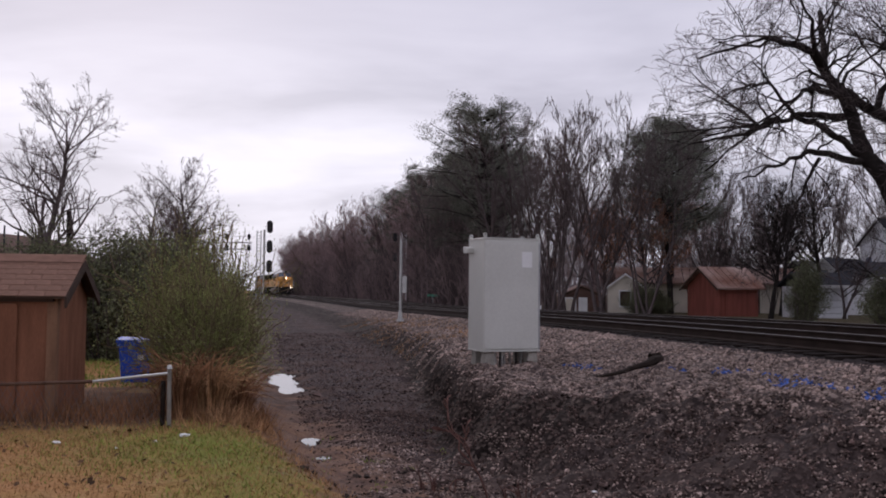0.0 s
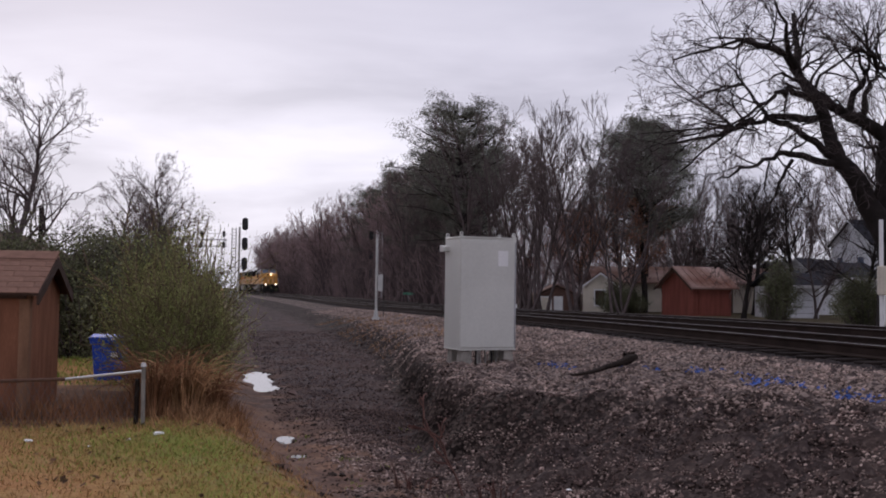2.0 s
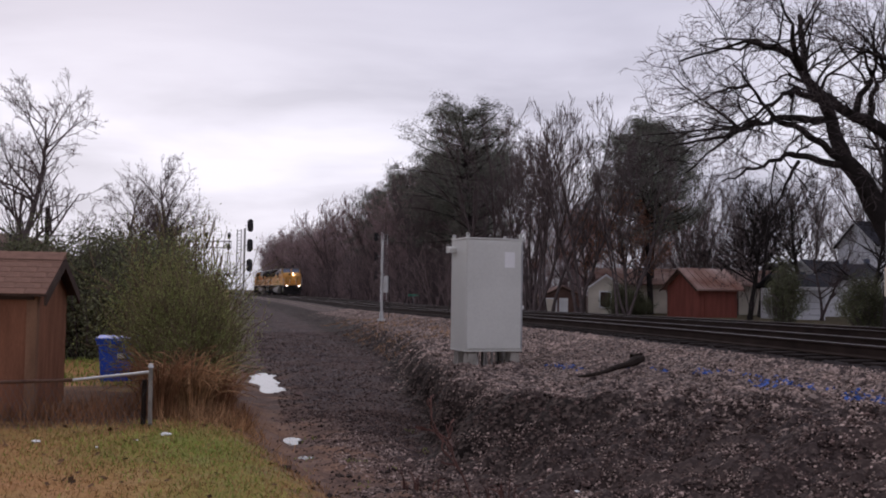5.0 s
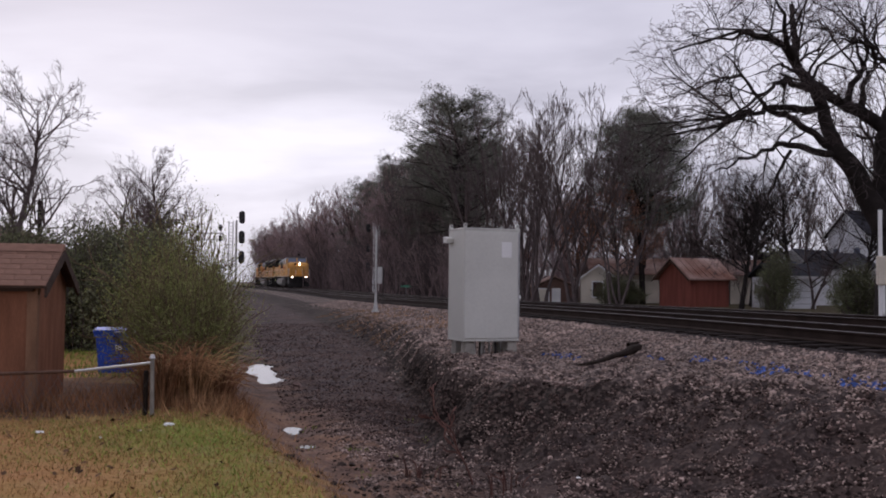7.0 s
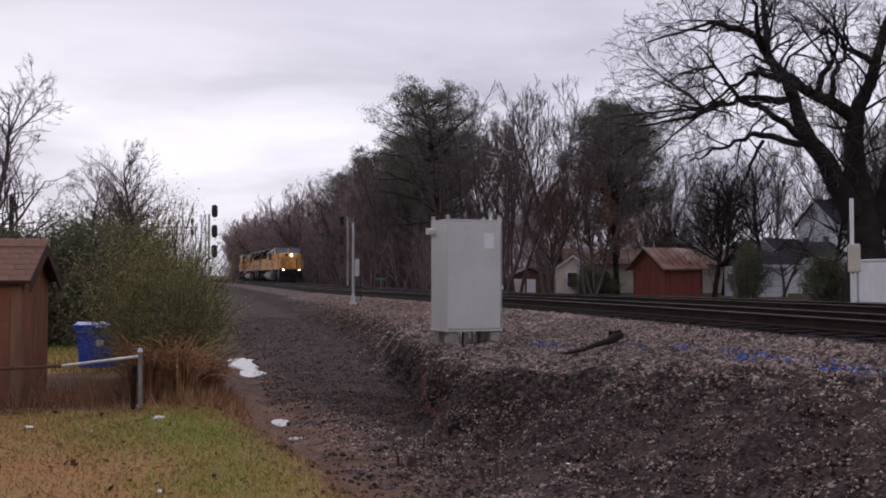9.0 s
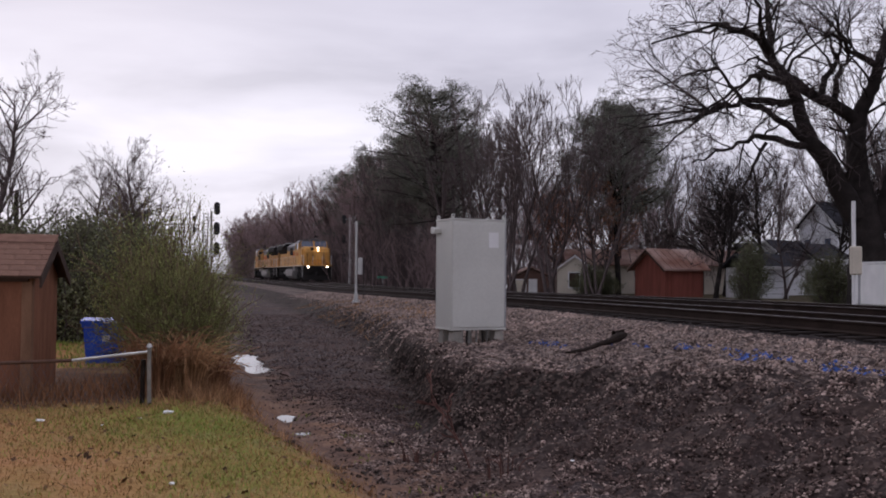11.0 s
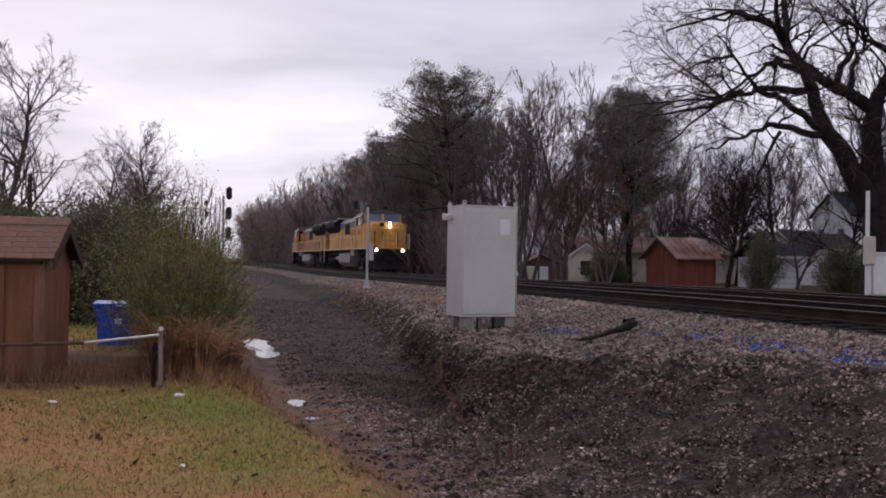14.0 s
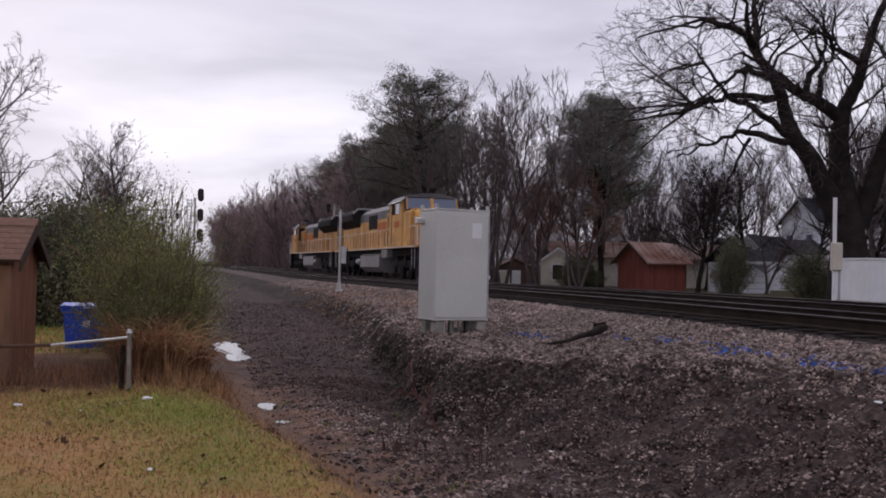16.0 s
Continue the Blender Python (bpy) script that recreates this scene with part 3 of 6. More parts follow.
def crooked(rng, start, way, length, n, wander, rise):
    """A polyline that wanders from start, bending upwards by rise."""
    pts, d = [np.array(start, float)], np.array(way, float) / np.linalg.norm(way)
    for _ in range(n):
        d = d + rng.normal(0, wander, 3) + np.array((0, 0, rise))
        d /= np.linalg.norm(d)
        pts.append(pts[-1] + d * length / n)
    return np.array(pts)


def fork(rng, path, rad, level, plan, out):
    """Adds side branches to a branch, level by level. plan: (count, length share, spread, rise, wander) a level."""
    if level >= len(plan):
        return
    count, share, spread, rise, wander = plan[level]
    length = np.linalg.norm(np.diff(path, axis=0), axis=1).sum()
    for k in range(count):
        t = rng.uniform(0.25, 1.0) if k else 1.0
        x = t * (len(path) - 1)
        i = min(int(x), len(path) - 2)
        at = path[i] + (path[i + 1] - path[i]) * (x - i)
        d = path[i + 1] - path[i]
        d /= np.linalg.norm(d) + 1e-9
        side = rng.normal(0, 1, 3)
        side -= d * (side @ d)
        side /= np.linalg.norm(side) + 1e-9
        way = d * np.cos(spread) + side * np.sin(spread) * rng.uniform(0.6, 1.2)
        r = (rad[i] + (rad[i + 1] - rad[i]) * (x - i)) * rng.uniform(0.5, 0.75)
        ln = length * share * rng.uniform(0.6, 1.25) * (1.15 - 0.45 * t)
        n = 4 if level < 2 else 3
        pts = crooked(rng, at, way, ln, n, wander, rise)
        rr = np.linspace(max(r, plan_min), max(r * 0.4, plan_min), n + 1)
        out[min(level, 2)].append((pts, rr))
        fork(rng, pts, rr, level + 1, plan, out)


plan_min = 0.008


def bare_tree(name, seed, height, trunk, limbs, plan, mat, twig_mat, lean=0.05, stems=1, low=0.3, up=(0.35, 0.95), wander=0.16):
    """A leafless tree: trunk or stems, limbs and twigs. Returns meshes (trunk, crown)."""
    rng = np.random.default_rng(seed)
    main, out = [], [[], [], []]
    for k in range(stems):
        way = (rng.normal(0, lean + 0.22 * (stems > 1)), rng.normal(0, lean + 0.22 * (stems > 1)), 1)
        start = (rng.normal(0, 0.25) * (stems > 1), rng.normal(0, 0.25) * (stems > 1), -0.3)
        pts = crooked(rng, start, way, height * rng.uniform(0.8, 0.98), 9, 0.06, 0.03)
        r = trunk * np.linspace(1.0, 0.12, 10) ** 0.9 / (stems ** 0.5)
        r[0] *= 1.35
        main.append((pts, r))
        for _ in range(limbs // stems):
            t = rng.uniform(low, 0.97)
            x = t * 9
            i = min(int(x), 8)
            at = pts[i] + (pts[i + 1] - pts[i]) * (x - i)
            a = rng.uniform(0, 6.28)
            way = (np.cos(a), np.sin(a), rng.uniform(*up) + 0.5 * t)
            ln = height * 0.36 * (1.25 - 0.75 * t) * rng.uniform(0.7, 1.2)
            p2 = crooked(rng, at, way, ln, 5, wander, 0.05)
            r2 = np.linspace(r[i] * 0.55, max(0.012, r[i] * 0.12), 6)
            out[0].append((p2, r2))
            fork(rng, p2, r2, 0, plan, out)
    a = tubes(main, 8)
    g = [tubes(out[0], 5)] + [tubes(o, 3) for o in out[1:] if o]
    return mesh_of(name + "_trunk", [a], [mat]), mesh_of(name + "_crown", g, [mat] + [twig_mat] * (len(g) - 1))


def tree(meshes, m, label, name="bare_tree", category="tree", group="", size=1.0):
    ob = empty(name, m, label, category, group)
    for nm, me in zip(("trunk", "crown"), meshes):
        o = new(nm, me)
        o.parent = ob
        o.scale = (size,) * 3
    return ob


def leaf_cloud(rng, centres, count, spread, size, flat=0.5):
    """Small leaf-like triangles pairs round centres."""
    c = centres[rng.integers(0, len(centres), count)]
    pos = c + rng.normal(0, 1, (count, 3)) * spread
    a, b = rng.normal(0, 1, (2, count, 3))
    a /= np.linalg.norm(a, axis=1, keepdims=True)
    b -= a * (a * b).sum(1, keepdims=True)
    b /= np.linalg.norm(b, axis=1, keepdims=True)
    sz = size * rng.uniform(0.5, 1.3, (count, 1))
    v = np.stack([pos - a * sz, pos + b * sz * flat, pos + a * sz, pos - b * sz * flat], 1).reshape(-1, 3)
    return v, np.arange(count * 4).reshape(-1, 4)


def pine(name, seed, height, trunk, clumps, low=0.42, wide=0.22):
    """A loblolly-like pine: a bare lower trunk and tufts of needles on crooked limbs."""
    rng = np.random.default_rng(seed)
    pts = crooked(rng, (0, 0, -0.3), (rng.normal(0, 0.04), 0, 1), height * 0.97, 9, 0.03, 0.02)
    r = trunk * np.linspace(1, 0.15, 10)
    limbs, tips = [], []
    for k in range(clumps):
        t = low + (0.99 - low) * rng.uniform(0, 1) ** 0.8
        x = t * 9
        i = min(int(x), 8)
        at = pts[i] + (pts[i + 1] - pts[i]) * (x - i)
        a = rng.uniform(0, 6.28)
        u = (t - low) / (1 - low)
        ln = height * wide * (0.35 + 0.9 * np.sin(np.pi * min(1, 0.18 + 0.8 * u))) * rng.uniform(0.45, 1.1)
        p2 = crooked(rng, at, (np.cos(a), np.sin(a), rng.uniform(0.0, 0.6)), ln, 4, 0.14, 0.06)
        limbs.append((p2, np.linspace(0.07, 0.02, 5)))
        for q in (p2[2], p2[3], p2[4], p2[4] + rng.normal(0, 0.5, 3)):
            # needles stand in rounded tufts with gaps between
            for _ in range(3):
                tips.append(q + rng.normal(0, 1, 3) * (0.34, 0.34, 0.2))
    tips = np.array(tips)
    needles = leaf_cloud(rng, tips, 52000, (0.24, 0.24, 0.17), 0.105, 0.2)
    return mesh_of(name + "_trunk", [tubes([(pts, r)], 8)], ["bark"]), mesh_of(name + "_crown", [tubes(limbs, 4), needles], ["bark", "needle"])


UPRIGHT = ((6, 0.55, 0.45, 0.10, 0.10), (5, 0.5, 0.45, 0.08, 0.12), (4, 0.5, 0.4, 0.06, 0.12))
FINE = ((6, 0.55, 0.7, 0.05, 0.16), (5, 0.5, 0.7, 0.04, 0.2), (4, 0.55, 0.6, 0.03, 0.2))
COARSE = ((5, 0.55, 0.6, 0.08, 0.14), (5, 0.55, 0.6, 0.06, 0.18))

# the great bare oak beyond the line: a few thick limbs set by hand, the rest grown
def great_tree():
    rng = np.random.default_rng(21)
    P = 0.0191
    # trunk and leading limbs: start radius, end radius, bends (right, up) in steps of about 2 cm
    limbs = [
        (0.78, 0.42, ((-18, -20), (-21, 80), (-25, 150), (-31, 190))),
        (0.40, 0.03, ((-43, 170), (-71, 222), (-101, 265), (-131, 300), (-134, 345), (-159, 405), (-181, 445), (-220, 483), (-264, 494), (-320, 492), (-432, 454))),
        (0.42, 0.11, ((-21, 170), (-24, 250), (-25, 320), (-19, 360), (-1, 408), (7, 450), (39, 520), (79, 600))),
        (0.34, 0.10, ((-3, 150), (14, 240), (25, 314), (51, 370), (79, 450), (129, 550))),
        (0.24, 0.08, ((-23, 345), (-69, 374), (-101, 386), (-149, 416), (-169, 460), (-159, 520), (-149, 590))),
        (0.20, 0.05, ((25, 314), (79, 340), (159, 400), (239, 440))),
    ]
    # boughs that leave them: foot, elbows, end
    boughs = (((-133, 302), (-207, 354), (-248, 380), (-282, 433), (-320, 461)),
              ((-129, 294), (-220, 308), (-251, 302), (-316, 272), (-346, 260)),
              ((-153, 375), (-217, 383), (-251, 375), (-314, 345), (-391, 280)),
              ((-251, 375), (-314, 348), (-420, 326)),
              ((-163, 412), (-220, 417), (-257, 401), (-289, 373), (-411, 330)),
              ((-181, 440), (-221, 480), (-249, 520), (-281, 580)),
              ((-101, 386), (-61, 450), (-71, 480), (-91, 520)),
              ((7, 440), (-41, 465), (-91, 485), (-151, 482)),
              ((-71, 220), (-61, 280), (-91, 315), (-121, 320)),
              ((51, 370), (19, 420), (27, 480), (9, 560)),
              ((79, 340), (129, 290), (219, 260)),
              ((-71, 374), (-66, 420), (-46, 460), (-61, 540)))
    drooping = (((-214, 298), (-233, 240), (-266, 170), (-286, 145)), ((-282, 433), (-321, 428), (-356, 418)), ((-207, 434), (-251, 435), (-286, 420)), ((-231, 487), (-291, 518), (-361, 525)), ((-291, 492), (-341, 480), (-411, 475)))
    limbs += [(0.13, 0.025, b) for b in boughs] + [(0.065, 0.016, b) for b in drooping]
    main, out = [], [[], [], []]
    for n, (r0, r1, pts) in enumerate(limbs):
        depth = np.cumsum(rng.normal(0, 0.45, len(pts))) * (n > 0)
        if main:
            # start at the depth of the limb that it grows from
            old = np.concatenate([m[0] for m in main])
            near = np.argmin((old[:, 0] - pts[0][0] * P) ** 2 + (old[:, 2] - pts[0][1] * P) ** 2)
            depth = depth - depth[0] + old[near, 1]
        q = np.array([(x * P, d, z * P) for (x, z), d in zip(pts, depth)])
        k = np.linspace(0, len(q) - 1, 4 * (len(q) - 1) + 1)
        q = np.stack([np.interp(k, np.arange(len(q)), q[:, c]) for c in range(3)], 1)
        q[1:-1] += rng.normal(0, 0.05 if r0 < 0.2 else 0.015, (len(q) - 2, 3))
        r = r1 + (r0 - r1) * np.linspace(1, 0, len(q)) ** (1.25 if n else 1.0)
        main.append((q, r))
        if n:
            for _ in range(9 if n < 6 else 6):
                t = rng.uniform(0.2, 1.0)
                i = min(int(t * (len(q) - 1)), len(q) - 2)
                d = q[i + 1] - q[i]
                way = d / np.linalg.norm(d) + rng.normal(0, 0.62, 3) + (0, 0, 0.1)
                p2 = crooked(rng, q[i], way, rng.uniform(1.2, 3.4) * (1.15 - 0.55 * t), 5, 0.2, 0.02)
                r2 = np.linspace(min(r[i] * 0.5, 0.06), 0.012, 6)
                out[0].append((p2, r2))
                fork(rng, p2, r2, 0, ((6, 0.6, 0.75, 0.02, 0.22), (4, 0.6, 0.7, 0.0, 0.22), (3, 0.6, 0.7, -0.02, 0.2)), out)
    return mesh_of("oak_trunk", [tubes(main, 10)], ["bark"]), mesh_of("oak_crown", [tubes(out[0], 4)] + [tubes(o, 3) for o in out[1:]], ["bark", "bark_mid", "bark_mid"])


def place(x, y, turn=0.0, sink=0.0):
    s, p = to_line(x, y)
    return pose(x, y, ground_z(s, p) - sink, 0, 0, turn)


plan_min = 0.006
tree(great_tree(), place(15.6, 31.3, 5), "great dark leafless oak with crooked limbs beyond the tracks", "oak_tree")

plan_min = 0.011
GREY_A = bare_tree("grey_a", 31, 13.5, 0.24, 30, UPRIGHT[:2] + ((2, 0.5, 0.4, 0.06, 0.12),), "bark_mid", "bark_grey", stems=5, low=0.22, up=(1.1, 2.2), wander=0.09)
GREY_B = bare_tree("grey_b", 32, 12.5, 0.22, 27, UPRIGHT[:2] + ((2, 0.5, 0.4, 0.06, 0.12),), "bark_mid", "bark_grey", stems=3, low=0.25, up=(0.9, 1.9), wander=0.1)
plan_min = 0.0055
SPREAD = bare_tree("spread", 33, 8.6, 0.16, 25, FINE, "bark_mid", "bark_grey", low=0.28, lean=0.1)
DENSE = bare_tree("dense", 37, 8.8, 0.17, 28, FINE, "bark_mid", "bark_grey", low=0.22, lean=0.12, stems=2)
SMALL = bare_tree("small", 34, 7.2, 0.15, 22, COARSE + ((3, 0.5, 0.6, 0.05, 0.2),), "bark", "bark", low=0.3, lean=0.15)
plan_min = 0.014
FAR_A = bare_tree("far_a", 35, 15.0, 0.2, 30, UPRIGHT[:2] + ((3, 0.5, 0.4, 0.06, 0.12),), "bark_mid", "twig_red", stems=2, low=0.15, up=(0.8, 1.8), wander=0.1)
FAR_B = bare_tree("far_b", 36, 13.0, 0.18, 30, UPRIGHT[:2] + ((3, 0.5, 0.4, 0.06, 0.12),), "bark_mid", "twig_red", stems=3, low=0.12, up=(0.8, 1.8), wander=0.1)
plan_min = 0.008
PINE_A = pine("pine_a", 41, 17.5, 0.28, 120, low=0.34, wide=0.30)
PINE_B = pine("pine_b", 42, 15.5, 0.26, 100, low=0.34, wide=0.27)
PINE_C = pine("pine_c", 43, 16.0, 0.26, 80, low=0.42, wide=0.26)


def at_line(s, p, turn):
    return rest(s, p, 0.0, turn)


# trees of the belt across the line: (kind, s, p, turn, size)
for kind, s, p, turn, size in ((PINE_A, 70, 19.5, 20, 0.94), (PINE_B, 76, 20.0, 100, 0.92), (PINE_C, 80, 23.0, 200, 0.92), (PINE_A, 88, 20.5, 250, 0.90),
                               (PINE_B, 55, 27.0, 10, 0.84), (PINE_C, 58, 28.5, 140, 0.80), (PINE_C, 104, 20.5, 30, 0.95), (PINE_B, 122, 20.5, 70, 1.0)):
    tree(kind, at_line(s, p, turn), "tall dark green pine with a bare lower trunk", "pine_tree", group="pines across the line", size=size)
for kind, s, p, turn, size in ((GREY_A, 52, 18.6, 0, 0.93), (GREY_A, 57, 19.5, 130, 0.87), (GREY_B, 49, 19.8, 40, 0.88), (GREY_B, 62, 18.6, 90, 1.05), (GREY_A, 47, 21.6, 60, 0.72),
                               (GREY_B, 71, 24.0, 210, 1.1), (GREY_A, 80, 18.2, 170, 0.95), (GREY_B, 86, 18.0, 20, 1.0)):
    tree(kind, at_line(s, p, turn), "leafless grey tree with many upright stems", group="bare trees across the line", size=size)
for kind, s, p, turn, size in ((SMALL, 43.5, 27.0, 10, 1.0), (SMALL, 40.0, 31.5, 100, 0.95), (SMALL, 37, 35.5, 200, 1.15), (SMALL, 52, 36.0, 300, 1.3), (SMALL, 47, 41.0, 50, 1.4), (SMALL, 33, 38, 10, 1.3), (SMALL, 58, 35, 80, 1.3)):
    tree(kind, at_line(s, p, turn), "small dark leafless tree beside the sheds", group="small bare trees by the sheds", size=size)
rng = np.random.default_rng(50)
for i in range(70):
    s = 84 + i * 3.0 + rng.uniform(-2, 2)
    p = max(17.6 - float(bend(s)), 0.047 * s + 1.0) + rng.uniform(0.0, 8.0)
    size = rng.uniform(0.78, 1.06)
    tree((FAR_A, FAR_B)[i % 2], at_line(s, p, rng.uniform(0, 360)), "leafless reddish-grey tree in the far belt", group="far belt of bare trees", size=size)
for s, p, turn, size in ((36, 42, 60, 0.9), (48, 48, 180, 1.0), (64, 52, 240, 1.2), (30, 46, 300, 0.9), (70, 38, 20, 1.1), (40, 54, 80, 1.1), (78, 30, 10, 1.0), (84, 34, 70, 1.0)):
    tree(GREY_B, at_line(s, p, turn), "leafless dark tree behind the houses", group="bare trees behind the houses", size=size)
for s, p, turn, size, kind in ((31.0, 27.5, 30, 0.85, GREY_B), (33.0, 31.5, 150, 0.9, GREY_B), (28.5, 29.5, 0, 1.25, SMALL), (26.5, 33.0, 90, 1.3, SMALL), (24, 26.5, 200, 1.2, SMALL), (22, 31, 250, 0.8, GREY_B), (20, 24.5, 40, 1.15, SMALL), (22.5, 27.5, 310, 1.2, SMALL), (18.5, 29, 130, 1.25, SMALL)):
    tree(kind, at_line(s, p, turn), "leafless dark tree behind the great oak", group="bare trees behind the oak", size=size)
for x, y, turn, size in ((25.5, 52.0, 20, 1.35), (19.3, 57.0, 140, 1.15), (24.0, 46.5, 260, 1.1)):
    tree(SMALL, place(x, y, turn), "small dark leafless tree before the white house", group="small bare trees by the sheds", size=size)
for x, y, turn, size in ((31.0, 92.0, 20, 1.0), (35.5, 90.0, 140, 1.1), (40.0, 91.0, 260, 1.05), (44.0, 88.0, 80, 1.15), (27.5, 84.0, 330, 0.9), (48.0, 92.0, 200, 1.2)):
    tree(GREY_B, place(x, y, turn), "leafless dark tree behind the houses", group="bare trees behind the houses", size=size)
for x, y, turn, size in ((25.5, 70.0, 210, 0.85), (29.0, 56.0, 280, 0.95), (20.5, 50.5, 330, 0.7), (21.0, 66.0, 90, 0.95), (33.0, 60.0, 200, 1.0)):
    tree(DENSE, place(x, y, turn), "dark leafless tree with a dense twiggy crown", group="twiggy trees round the white houses", size=size)


def leaf_keeping_tree():
    """A bare tree that still holds some of its brown leaves."""
    trunk, crown = bare_tree("oak_sapling", 45, 8.2, 0.12, 26, COARSE, "bark_mid", "bark_mid", low=0.25)
    g = np.random.default_rng(46)
    co = np.array([v.co[:] for v in crown.vertices])
    co = co[co[:, 2] > 1.8]
    v, f = leaf_cloud(g, co, 9000, (0.12, 0.12, 0.12), 0.055, 0.5)
    leaves = mesh_of("oak_sapling_leaves", [(v, f)], ["leaf_brown"])
    return trunk, crown, leaves


BROWN = leaf_keeping_tree()
for x, y, turn, size in ((11.6, 58.5, 0, 0.95), (12.9, 62.0, 120, 1.0), (9.2, 60.5, 240, 0.85)):
    ob = tree(BROWN[:2], place(x, y, turn), "young tree still holding reddish-brown dead leaves", group="brown-leaved trees behind the sheds", size=size)
    o = new("dead_leaves", BROWN[2])
    o.parent = ob
    o.scale = (size,) * 3
# on the near side
tree(SPREAD, place(-14.3, 31.2, 20), "leafless spreading tree behind the brick house", size=1.0)
tree(SPREAD, place(-17.0, 61.0, 160), "leafless rounded tree behind the shrubs", size=1.2)
tree(GREY_B, place(-18.6, 60.0, 20), "leafless rounded tree behind the shrubs", size=0.66)
tree(SPREAD, place(-20.8, 61.0, 300), "leafless rounded tree behind the shrubs", size=1.0)
tree(SMALL, place(-19.5, 62.0, 120), "leafless rounded tree behind the shrubs", size=1.05)


def brush(name, seed, length, deep, tall, stems, mat):
    """A thicket of upright twigs; x runs along it."""
    rng = np.random.default_rng(seed)
    out = [[], [], []]
    for _ in range(stems):
        at = (rng.uniform(0, length), rng.normal(0, deep / 2), -0.2)
        h = tall * rng.uniform(0.35, 1.0)
        p2 = crooked(rng, at, (rng.normal(0, 0.25), rng.normal(0, 0.25), 1), h, 4, 0.1, 0.05)
        out[0].append((p2, np.linspace(0.035, 0.012, 5)))
        fork(rng, p2, out[0][-1][1], 0, ((5, 0.5, 0.5, 0.08, 0.15), (3, 0.5, 0.5, 0.05, 0.15)), out)
    return mesh_of(name, [tubes(o, 3) for o in out if o], [mat] * 3)


THICKETS = [brush("thicket", 60 + k, 10, 3.4, 6.0, 150, m) for k, m in enumerate(("twig_red", "bark_mid"))]
for s, p, k in ((55, 31, 1.2), (60, 26, 1.2), (62, 33, 1.3), (70, 27, 1.2), (36, 44, 1.2), (30, 44, 1.0)):
    ob = new("thicket", THICKETS[int(s) % 2])
    ob.matrix_world = rest(s, p, 0.0, 100 + 40 * math.sin(s))
    ob.scale = (1, 1, k)
    tagged(ob, "tangled brown winter thicket between the houses", "thicket", kind="stuff")
for i in range(38):
    s = 60 + i * 5.2
    ob = new("thicket", THICKETS[i % 2])
    ob.matrix_world = rest(s, max(18.6 - float(bend(s)), 0.047 * s + 1.5) + (i % 3) * 1.2, 0.0, 90)
    ob.scale = (1, 1, 0.65 + 0.25 * ((i * 7) % 4) / 2)
    tagged(ob, "tangled brown winter thicket along the line", "thicket", kind="stuff")


def shrub(name, seed, wide, deep, tall, leaves, leaf_mat, stem_mat="bark_mid", size=0.05, twigs=120, wild=0.12):
    """A shrub of many stems from one foot, with small leaves; wider at the top."""
    rng = np.random.default_rng(seed)
    out, tips = [[], [], []], []
    for _ in range(twigs):
        a, k = rng.uniform(0, 6.28), rng.uniform(0, 1) ** 0.6
        at = (np.cos(a) * wide * 0.22 * k, np.sin(a) * deep * 0.22 * k, -0.1)
        end = np.array((np.cos(a) * wide * 0.5 * k, np.sin(a) * deep * 0.5 * k, tall * np.sqrt(max(0.05, 1 - 0.8 * k * k)) * rng.uniform(0.7, 1.08)))
        p2 = crooked(rng, at, end - at, np.linalg.norm(end - at), 6, wild, 0.02)
        out[0].append((p2, np.linspace(0.022, 0.006, 7)))
        tips += [p2[1], p2[2], p2[3], p2[4], p2[5], p2[5], p2[6], p2[6]]
        fork(rng, p2, out[0][-1][1], 0, ((5, 0.3, 0.5, 0.05, 0.15),), out)
        tips += [q[0][-1] for q in out[0][-5:]]
    lv = leaf_cloud(rng, np.array(tips), leaves, (0.13, 0.13, 0.13), size, 0.45)
    return mesh_of(name + "_stems", [tubes(out[0], 3)], [stem_mat]), mesh_of(name + "_leaves", [lv], [leaf_mat])


def bush(meshes, m, label, name="shrub", group="", sc=(1, 1, 1)):
    ob = empty(name, m, label, "shrub", group)
    for nm, me in zip(("branchwork", "foliage"), meshes):
        o = new(nm, me)
        o.parent = ob
        o.scale = sc
    return ob


BIG_B = shrub("tall_shrub", 77, 2.2, 2.0, 2.6, 32000, "leaf", stem_mat="twig_tan", size=0.021, twigs=220, wild=0.22)
BIG = shrub("big_shrub", 71, 3.0, 2.6, 2.3, 44000, "leaf", stem_mat="twig_tan", size=0.021, twigs=300, wild=0.2)
DARK = shrub("dark_shrub", 72, 3.4, 2.4, 2.6, 34000, "leaf_dark", size=0.038, twigs=110)
ROUND = shrub("round_shrub", 73, 2.6, 2.4, 2.2, 20000, "leaf_dark", size=0.04, twigs=80)


